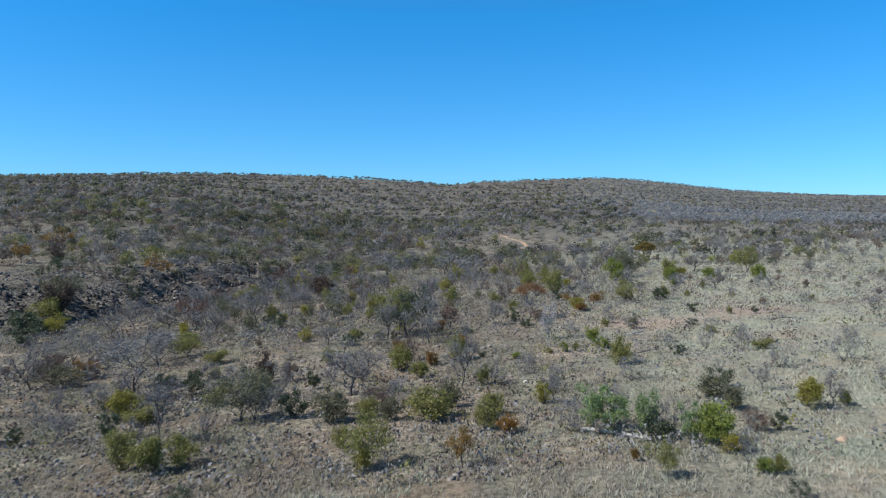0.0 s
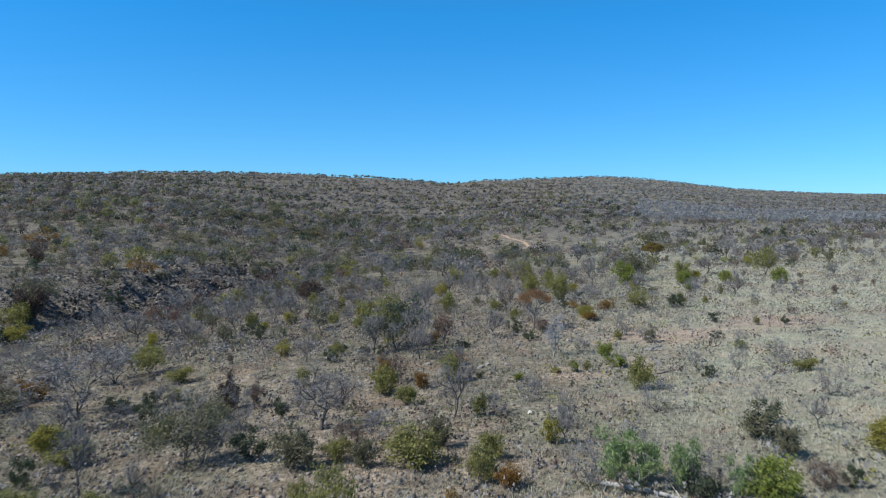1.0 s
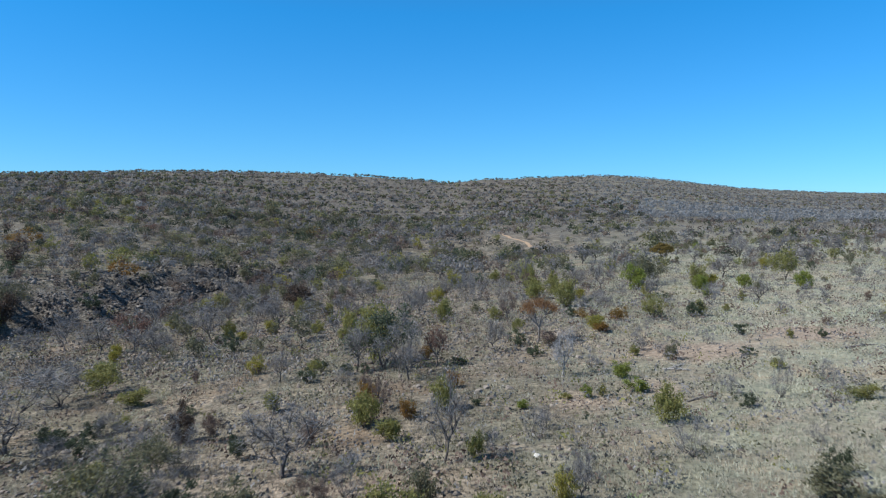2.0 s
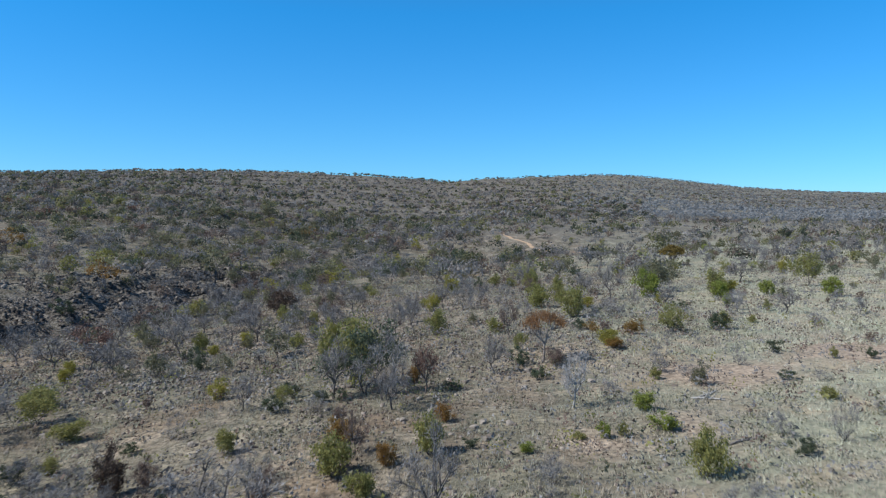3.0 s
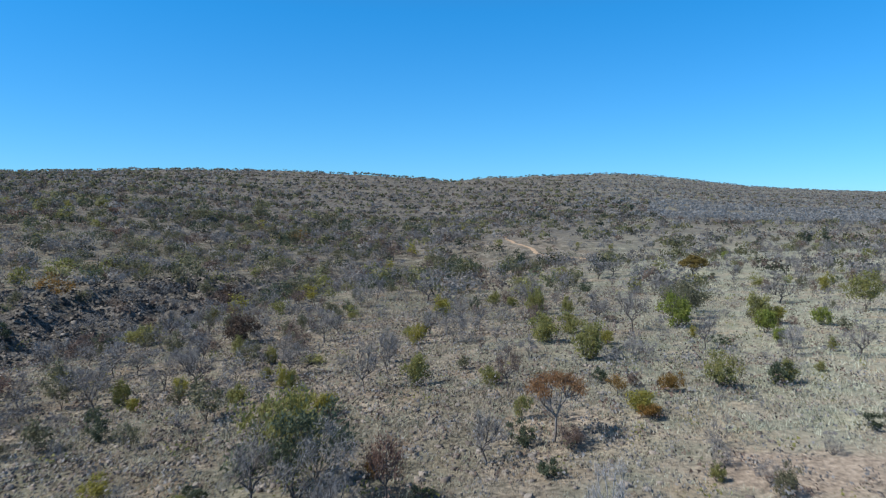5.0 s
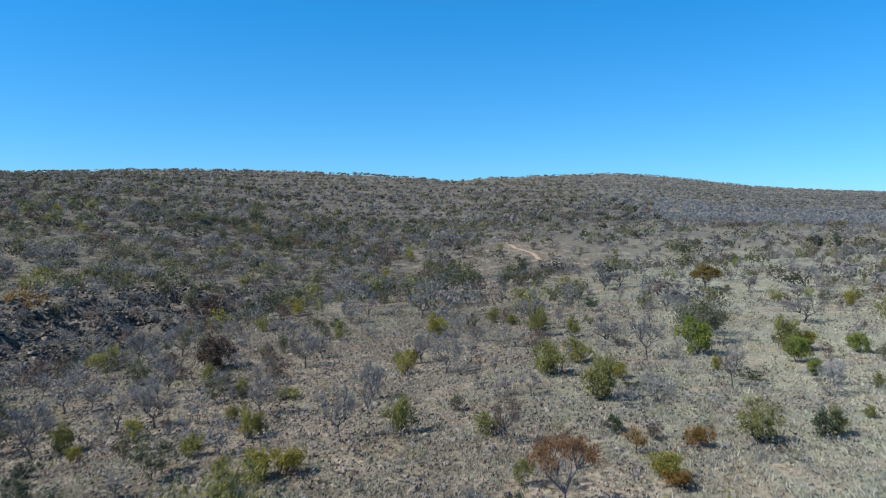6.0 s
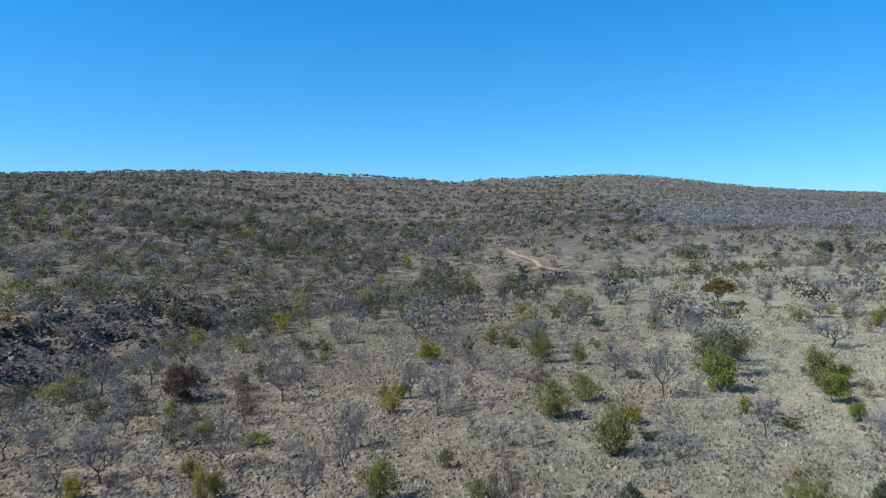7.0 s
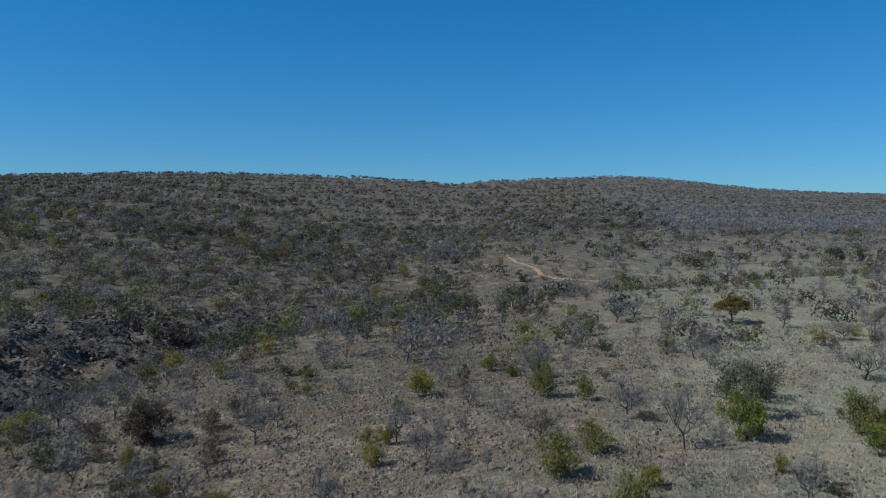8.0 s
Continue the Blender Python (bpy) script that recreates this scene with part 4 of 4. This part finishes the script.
def joined_clumps(name, x, y, tall, slivers, size, mat, label, category):
    """Uncountable far shrubs as one object: loose clumps of leaf and twig slivers on the ground."""
    r = np.random.RandomState(len(x))
    n = len(x)
    z = height(x, y)
    wide = tall * r.uniform(1.1, 2.2, n)
    # slivers lie round a dome and mostly face outwards, so that each clump has a lit and a shaded side
    u = r.normal(0, 1, (n, slivers, 3))
    u[..., 2] = np.abs(u[..., 2]) * 1.15 - 0.5
    u /= np.linalg.norm(u, axis=2, keepdims=True)
    lump = 1 + 0.25 * np.sin(3 * np.arctan2(u[..., 1], u[..., 0]) + r.uniform(0, 6.28, (n, 1)))
    c = u * (r.uniform(0.25, 1.0, (n, slivers)) ** 0.5 * lump)[..., None]
    c = np.stack([x, y, z + tall * 0.48], -1)[:, None, :] + c * np.stack([wide * 0.48, wide * 0.48, tall * 0.50], -1)[:, None, :]
    out = u + r.normal(0, 0.28, u.shape)
    a = np.cross(out, r.normal(0, 1, u.shape))
    a /= np.linalg.norm(a, axis=2, keepdims=True) + 1e-9
    b = np.cross(out, a)
    b /= np.linalg.norm(b, axis=2, keepdims=True) + 1e-9
    s = (tall * size)[:, None, None] * r.uniform(0.6, 1.4, (n, slivers, 1))
    v = np.stack([c - a * s * 0.55 - b * s * 0.4, c + a * s * 0.55 - b * s * 0.4, c + b * s * 0.75], 2).reshape(-1, 3)
    me = sheet(name, v, np.arange(len(v)).reshape(-1, 3), mat)
    tone = me.attributes.new("tone", "FLOAT", "POINT")
    tone.data.foreach_set("value", np.repeat(r.uniform(0, 1, n), slivers * 3).astype(np.float32))
    return tagged(new(name, me), label, category, kind="stuff")


def hazed_wood(x, y):
    """The close bare wood along the foot of the farther slope."""
    b = (x - 4) / np.maximum(y - 40, 60)
    foot = ease((b - 0.20) / 0.1) * ease((y - 440) / 50) * (1 - ease((y - 640) / 110))
    # it thins out up the slope, where its pale grey paints distance haze
    return np.maximum(foot, 0.46 * ease((b - 0.08) / 0.12) * ease((y - 520) / 80))


def scrub_density(x, y):
    """Thick on the ridge, patchy on its lower slope, thin on the grassy flat."""
    rise, _, u = ridge_rise(x, y)
    b = (x - 4) / np.maximum(y - 40, 60)
    open_side = ease((b + 0.02) / 0.14) * (1 - ease((u - 0.2) / 0.2))
    patch = 0.5 + 0.5 * np.clip(1.0 * waves(x, y, 34, 63) + 0.8 * waves(x, y, 120, 65), -1, 1)
    slope = 0.25 + 0.75 * patch ** 1.3
    # broken rock ledges stay half bare
    bare = 1 - 0.45 * ease((waves(x, y * 3.5, 170, 19) - 0.15) / 0.4) * ease((u - 0.3) / 0.2)
    return np.clip((1 - 0.38 * open_side) * (1 - 0.35 * ease((b - 0.05) / 0.2) * (1 - ease((u - 0.15) / 0.2))) * slope * bare + 1.0 * hazed_wood(x, y), 0, 1)


def far_points(count, y0, y1, seed):
    r = np.random.RandomState(seed)
    u = r.uniform(0, 1, count)
    y = (y0 ** 1.8 + u * (y1 ** 1.8 - y0 ** 1.8)) ** (1 / 1.8)
    x = r.uniform(-0.66, 0.66, count) * y + 5
    keep = (scrub_density(x, y) > r.uniform(0, 1, count)) & (ridge_rise(x, y)[2] < 1.03)
    # the spur with the sandy track is almost open
    keep &= ~((x > 16) & (x < 52) & (y > 268) & (y < 350) & (r.uniform(0, 1, count) < 0.75))
    # so are the red scars on the hillside
    scar = np.maximum(bump(x, y, -71, 508, 17), bump(x, y, -138, 562, 15))
    keep &= scar < r.uniform(0.12, 1.0, count)
    return x[keep], y[keep], r


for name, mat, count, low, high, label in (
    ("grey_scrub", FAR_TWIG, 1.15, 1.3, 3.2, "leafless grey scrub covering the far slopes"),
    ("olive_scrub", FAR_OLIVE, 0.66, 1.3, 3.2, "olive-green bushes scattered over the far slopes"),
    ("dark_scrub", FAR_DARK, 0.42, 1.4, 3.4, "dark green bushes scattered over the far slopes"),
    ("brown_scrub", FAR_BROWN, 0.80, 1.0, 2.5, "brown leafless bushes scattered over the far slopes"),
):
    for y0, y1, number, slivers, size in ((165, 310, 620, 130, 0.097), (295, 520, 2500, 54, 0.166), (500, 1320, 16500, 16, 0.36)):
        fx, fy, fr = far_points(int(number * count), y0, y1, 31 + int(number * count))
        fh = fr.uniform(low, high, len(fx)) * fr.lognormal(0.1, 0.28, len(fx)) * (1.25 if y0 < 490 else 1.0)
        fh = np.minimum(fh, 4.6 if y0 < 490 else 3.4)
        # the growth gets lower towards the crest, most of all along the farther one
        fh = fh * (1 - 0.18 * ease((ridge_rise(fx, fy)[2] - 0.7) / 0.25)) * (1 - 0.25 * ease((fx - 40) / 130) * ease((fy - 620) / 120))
        blue = hazed_wood(fx, fy) > fr.uniform(0.2, 0.8, len(fx))
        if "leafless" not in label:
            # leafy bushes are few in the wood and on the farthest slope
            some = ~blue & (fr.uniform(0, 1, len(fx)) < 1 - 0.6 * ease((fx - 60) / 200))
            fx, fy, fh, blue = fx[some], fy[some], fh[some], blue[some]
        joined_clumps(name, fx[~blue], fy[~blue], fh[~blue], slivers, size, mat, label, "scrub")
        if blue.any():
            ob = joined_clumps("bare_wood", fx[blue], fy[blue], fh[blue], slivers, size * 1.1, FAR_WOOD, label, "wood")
            ob["label"] = "close bare wood along the hill foot, haze in its colour"


def low_scrub(name, count, y0, y1, seed, mat, label):
    """Knee-high twiggy growth, uncountable, as one object."""
    r = np.random.RandomState(seed)
    y = r.uniform(y0, y1, count)
    x = r.uniform(-1, 1, count) * (18 + 0.5 * y) + 4
    keep = (waves(x, y, 18, seed) > r.uniform(-1.0, 0.8, count)) & (pale_cover(x, y) < r.uniform(0.45, 1.7, count))
    joined_clumps(name, x[keep], y[keep], r.uniform(0.4, 1.3, keep.sum()), 18, 0.128, mat, label, "scrub")


low_scrub("low_scrub", 6500, 36, 170, 71, TWIG, "low grey twiggy growth among dry grass")
low_scrub("low_scrub", 3800, 36, 170, 72, BROWN_TWIG, "low brown withered growth among dry grass")
low_scrub("low_scrub", 1000, 36, 170, 73, OLIVE, "low olive-green growth among dry grass")
low_scrub("low_scrub", 3000, 84, 180, 75, TWIG, "low grey twiggy growth among dry grass")
low_scrub("low_scrub", 2400, 84, 180, 76, BROWN_TWIG, "low brown withered growth among dry grass")
low_scrub("low_scrub", 2700, 36, 180, 74, SAGE, "low grey-olive growth among dry grass")


# ---- grass and stones ----
def grass_tufts(name, count, half, y0, y1, tall, blades, width, seed, sort):
    """Low grass tussocks, each a fan of thin blades from one foot, as one object."""
    r = np.random.RandomState(seed)
    y = y0 + (y1 - y0) * r.uniform(0, 1, count) ** 1.1
    x = r.uniform(-1, 1, count) * (half + 0.52 * np.maximum(y - 34, 0)) + 4
    keep = (1.7 * waves(x, y, 11, seed + 1) + 0.8 + 0.6 * pale_cover(x, y) > r.uniform(-0.6, 1.3, count)) & (scree_cover(x, y) < 0.35) & (soil_cover(x, y) < r.uniform(0.05, 0.3, count))
    # each sort of grass has its own patches
    lot = waves(x, y, 11, 301) + r.normal(0, 0.35, count) - 0.3 * ease((95 - y) / 45)
    keep &= ((lot > -0.3) & (lot < 0.35), lot <= -0.3, lot >= 0.35)[sort]
    x, y = x[keep], y[keep]
    n = len(x)
    h = tall * r.lognormal(0, 0.22, n)
    reach = r.lognormal(-1.45, 0.35, (n, 1, 1))
    foot = np.stack([x, y, height(x, y) - 0.03], -1)[:, None, :] + np.concatenate([r.normal(0, 1, (n, blades, 2)) * reach, np.zeros((n, blades, 1))], 2)
    out = r.normal(0, 0.55, (n, blades, 3))
    out[..., 2] = r.uniform(0.5, 1.1, (n, blades))
    tip = foot + out * h[:, None, None]
    side = np.stack([-out[..., 1], out[..., 0], np.zeros((n, blades))], -1) + r.normal(0, 0.3, (n, blades, 3))
    side /= np.linalg.norm(side, axis=2, keepdims=True) + 1e-9
    v = np.stack([foot - side * width, foot + side * width, tip], 2).reshape(-1, 3)
    me = sheet(name, v, np.arange(len(v)).reshape(-1, 3), (GRASS, BROWN_GRASS, GREEN_GRASS)[sort])
    tone = me.attributes.new("tone", "FLOAT", "POINT")
    tone.data.foreach_set("value", np.repeat(np.clip(0.07 + 0.66 * pale_cover(x, y) + r.normal(0, 0.16, n), 0, 1), 3 * blades).astype(np.float32))
    label = ("pale dry grass tufts on stony soil", "brown withered grass on stony soil", "grey-green grass on stony soil")[sort]
    return tagged(new(name, me), label, "grass", kind="stuff")


for sort in range(3):
    grass_tufts("dry_grass", 24000, 24, 30, 105, 0.28, 11, 0.024, 41 + 5 * sort, sort)
    grass_tufts("dry_grass", 34000, 30, 90, 178, 0.33, 6, 0.041, 81 + 5 * sort, sort)
grass_tufts("dry_grass", 7000, 40, -6, 32, 0.24, 5, 0.016, 44, 0)
for sort in (0, 2):
    grass_tufts("dry_grass", 24000, 24, 165, 300, 0.40, 5, 0.055, 43 + sort, sort)


def stones(name, x, y, size, mat, label):
    """Loose angular stones, half sunk into the ground, as one object."""
    r = np.random.RandomState(len(x) + 1)
    box = np.array([(i, j, k) for k in (-1, 1) for j in (-1, 1) for i in (-1, 1)]) * 0.62
    tri = np.array([(4, 5, 7), (4, 7, 6), (0, 1, 5), (0, 5, 4), (2, 6, 7), (2, 7, 3), (0, 4, 6), (0, 6, 2), (1, 3, 7), (1, 7, 5)])
    n = len(x)
    v = box[None] * r.uniform(0.55, 1.25, (n, 8, 1)) * r.uniform(0.8, 1.2, (n, 8, 3))
    v = v * np.stack([r.uniform(0.7, 1.4, n), r.uniform(0.7, 1.3, n), r.uniform(0.4, 0.85, n)], -1)[:, None, :]
    a = r.uniform(0, 6.28, n)
    c, s = np.cos(a)[:, None], np.sin(a)[:, None]
    v = np.stack([v[..., 0] * c - v[..., 1] * s, v[..., 0] * s + v[..., 1] * c, v[..., 2]], -1) * (size * 0.5)[:, None, None]
    v = v + np.stack([x, y, height(x, y) + size * 0.08], -1)[:, None, :]
    f = (tri[None] + (np.arange(n) * 8)[:, None, None]).reshape(-1, 3)
    return tagged(new(name, sheet(name, v.reshape(-1, 3), f, mat)), label, "stones", kind="stuff")


r = np.random.RandomState(51)
sy = 36 + 139 * r.uniform(0, 1, 24000) ** 1.25
sx = r.uniform(-1, 1, 24000) * (20 + 0.42 * sy) + 3
keep = waves(sx, sy, 22, 52) - 0.012 * sx + soil_cover(sx, sy) * 1.5 - 0.1 > r.uniform(-0.7, 0.9, 24000)
keep &= pale_cover(sx, sy) < r.uniform(0.05, 0.9, 24000)
stones("loose_stones", sx[keep], sy[keep], np.minimum(r.lognormal(-1.5, 0.5, keep.sum()), 0.5), STONE, "loose brown-grey stones lying in dry grass")
sy = r.uniform(84, 178, 24000)
sx = r.uniform(-1, 1, 24000) * (12 + 0.4 * sy) + 3
keep = waves(sx, sy, 13, 57) - 0.008 * sx + soil_cover(sx, sy) * 1.5 > r.uniform(-0.8, 0.9, 24000)
keep &= pale_cover(sx, sy) < r.uniform(0.05, 0.9, 24000)
stones("loose_stones", sx[keep], sy[keep], np.minimum(r.lognormal(-1.25, 0.42, keep.sum()), 0.65), STONE, "loose tan and grey stones strewn over a slope")
sx, sy = r.uniform(-105, -18, 60000), r.uniform(110, 232, 60000)
keep = scree_cover(sx, sy) > r.uniform(0.12, 2.0, 60000)
stones("scree", sx[keep], sy[keep], np.minimum(r.lognormal(-0.55, 0.45, keep.sum()), 1.3), SCREE, "dark broken rocks on the stream bank")


def sandy_track(name, points, wide, label):
    """A worn track of bare sand, draped 6 cm above the coarse ground sheet."""
    pts = [Vector((*p, 0)) for p in points]
    rail = []
    for a, b in zip(pts, pts[1:]):
        for k in range(12):
            rail.append(a.lerp(b, k / 12))
    rail.append(pts[-1])
    rr = random.Random(3)
    verts, faces = [], []
    for k, p in enumerate(rail):
        d = (rail[min(k + 1, len(rail) - 1)] - rail[max(k - 1, 0)]).normalized()
        side = Vector((-d.y, d.x, 0))
        w = wide * rr.uniform(0.25, 1.3)
        for u in (-0.5, -0.2, 0.2, 0.5):
            q = p + side * w * u
            verts.append((q.x, q.y, ground_z(q.x, q.y) + (0.10 if abs(u) < 0.4 else 0.0)))
        if k:
            for j in range(3):
                i = 4 * (k - 1) + j
                faces.append((i, i + 1, i + 5, i + 4))
    return tagged(new(name, sheet(name, verts, faces, TRACK)), label, "track", kind="structure")


sandy_track("sandy_track", [(21.5, 345), (24.3, 338), (24, 316), (25.3, 307), (30.6, 298), (31.7, 292), (34.7, 288.4), (38.6, 287.4), (47.3, 284)], 1.4, "orange sandy track worn into the slope")
sandy_track("sandy_track", [(-66.5, 538), (-71, 529), (-76.6, 521), (-72.3, 514), (-70, 504), (-73, 494)], 3.0, "pale bare track end on the bushy hillside")
sandy_track("sandy_track", [(-142, 568), (-139, 566), (-135, 560)], 2.1, "pale bare track end on the bushy hillside")


# ---- fallen wood and single rocks ----
def fallen_log(ax, ay, bx, by, radius, twiggy, label, seed, mat=GREY_WOOD):
    """A bleached trunk lying on the ground, with broken side branches as parts."""
    rng = np.random.RandomState(seed)
    a = np.array([ax, ay, ground_z(ax, ay) + radius * 0.8])
    b = np.array([bx, by, ground_z(bx, by) + radius * 0.8])
    root = new("fallen_log")
    root.location = a
    mid = (a + b) / 2 + np.array([*rng.normal(0, 0.12, 2), radius * 0.7])
    pieces = [("trunk", [(a, mid, radius, radius * 0.8), (mid, b, radius * 0.8, radius * 0.45)])]
    for _ in range(twiggy):
        s = a + (b - a) * rng.uniform(0.25, 0.95)
        d = (b - a) / np.linalg.norm(b - a) * rng.uniform(0.1, 0.6) + rng.normal(0, 0.5, 3)
        d[2] = abs(d[2]) + 0.15
        long = rng.uniform(0.5, 1.3)
        k = s + d * long * 0.5
        e = k + (d + rng.normal(0, 0.3, 3)) * long * 0.5
        pieces.append(("branch", [(s, k, radius * 0.4, radius * 0.28), (k, e, radius * 0.28, radius * 0.08)]))
    for name, limbs in pieces:
        ob = new(name, sheet(name, *tube_mesh([(p - a, q - a, r0, r1) for p, q, r0, r1 in limbs], 6), mat))
        ob.parent = root
    return tagged(root, label, "log")


fallen_log(8.5, 43.9, 11.9, 40.9, 0.14, 5, "long bleached trunk lying below green stems", 1, PALE_BARK)
fallen_log(35.1, 80.5, 38.2, 81.3, 0.10, 2, "bleached trunk lying in pale grass", 2)
fallen_log(18.7, 76.5, 20.6, 75.5, 0.09, 8, "fallen bleached branch with many broken twigs", 3, PALE_BARK)
fallen_log(19.2, 76.6, 21.0, 78.4, 0.08, 6, "forked bleached branch lying in dry grass", 7, PALE_BARK)
fallen_log(30.6, 107.8, 33.2, 106.0, 0.07, 3, "thin bleached branch lying in pale grass", 4)
fallen_log(-1.6, 51.5, -0.4, 50.4, 0.08, 6, "broken bleached branch lying on stony ground", 5)
fallen_log(17.5, 66.5, 19.6, 67.3, 0.07, 7, "grey fallen branch with broken twigs", 6)


def boulder(x, y, size, mat, label, seed):
    bm = bmesh.new()
    bmesh.ops.create_icosphere(bm, subdivisions=2, radius=size * 0.5)
    rr = random.Random(seed)
    cuts = [(Vector((rr.uniform(-1, 1), rr.uniform(-1, 1), rr.uniform(-0.3, 1))).normalized(), rr.uniform(0.28, 0.42) * size) for _ in range(7)]
    for v in bm.verts:
        for n, d in cuts:
            over = v.co.dot(n) - d
            if over > 0:
                v.co -= n * over * 0.9
        v.co = Vector((v.co.x * 1.25, v.co.y, v.co.z * 0.8)) * rr.uniform(0.94, 1.06)
    me = bpy.data.meshes.new("boulder")
    bm.to_mesh(me)
    bm.free()
    me.materials.append(mat)
    ob = new("boulder", me)
    ob.location = (x, y, ground_z(x, y) + size * 0.18)
    return tagged(ob, label, "boulder")


boulder(21.3, 39.4, 0.62, TRACK, "rounded orange boulder on bare ground", 1)
boulder(6.6, 56.9, 0.36, PALE_STONE, "small pale rock in dry grass", 2)
for k, (bx, by, size) in enumerate([(13.2, 82.4, 0.6), (14.1, 81.7, 0.45), (12.7, 83.4, 0.4), (15.0, 82.5, 0.35), (0.4, 78.9, 0.4), (-24.1, 68.2, 0.9), (-24.9, 67.0, 0.7), (-23.3, 66.4, 0.6)]):
    boulder(bx, by, size, STONE, "brown angular rock on stony ground", 10 + k)["group"] = "rocks in the grass"


def scattered_rocks(count, seed):
    """Single angular rocks lying about on the stony slope: a few shapes, turned and sized by chance."""
    rr = random.Random(seed)
    stock = []
    while count:
        y = rr.uniform(44, 142)
        x = rr.uniform(-0.42, 0.10) * y
        if not free(x, y, 0.4):
            continue
        count -= 1
        size = rr.uniform(0.32, 0.62)
        if len(stock) < 6:
            ob = boulder(x, y, size, ROCK, "brown angular rock on stony ground", 40 + len(stock))
            stock.append((ob, size))
        else:
            pick, own = rr.choice(stock)
            m = Matrix.Translation((x, y, ground_z(x, y) + size * 0.12)) @ Matrix.Rotation(rr.uniform(0, 6.28), 4, "Z")
            ob = copy_thing(pick, m @ Matrix.Scale(size / own, 4))
        ob["group"] = "rocks in the grass"


scattered_rocks(160, 5)
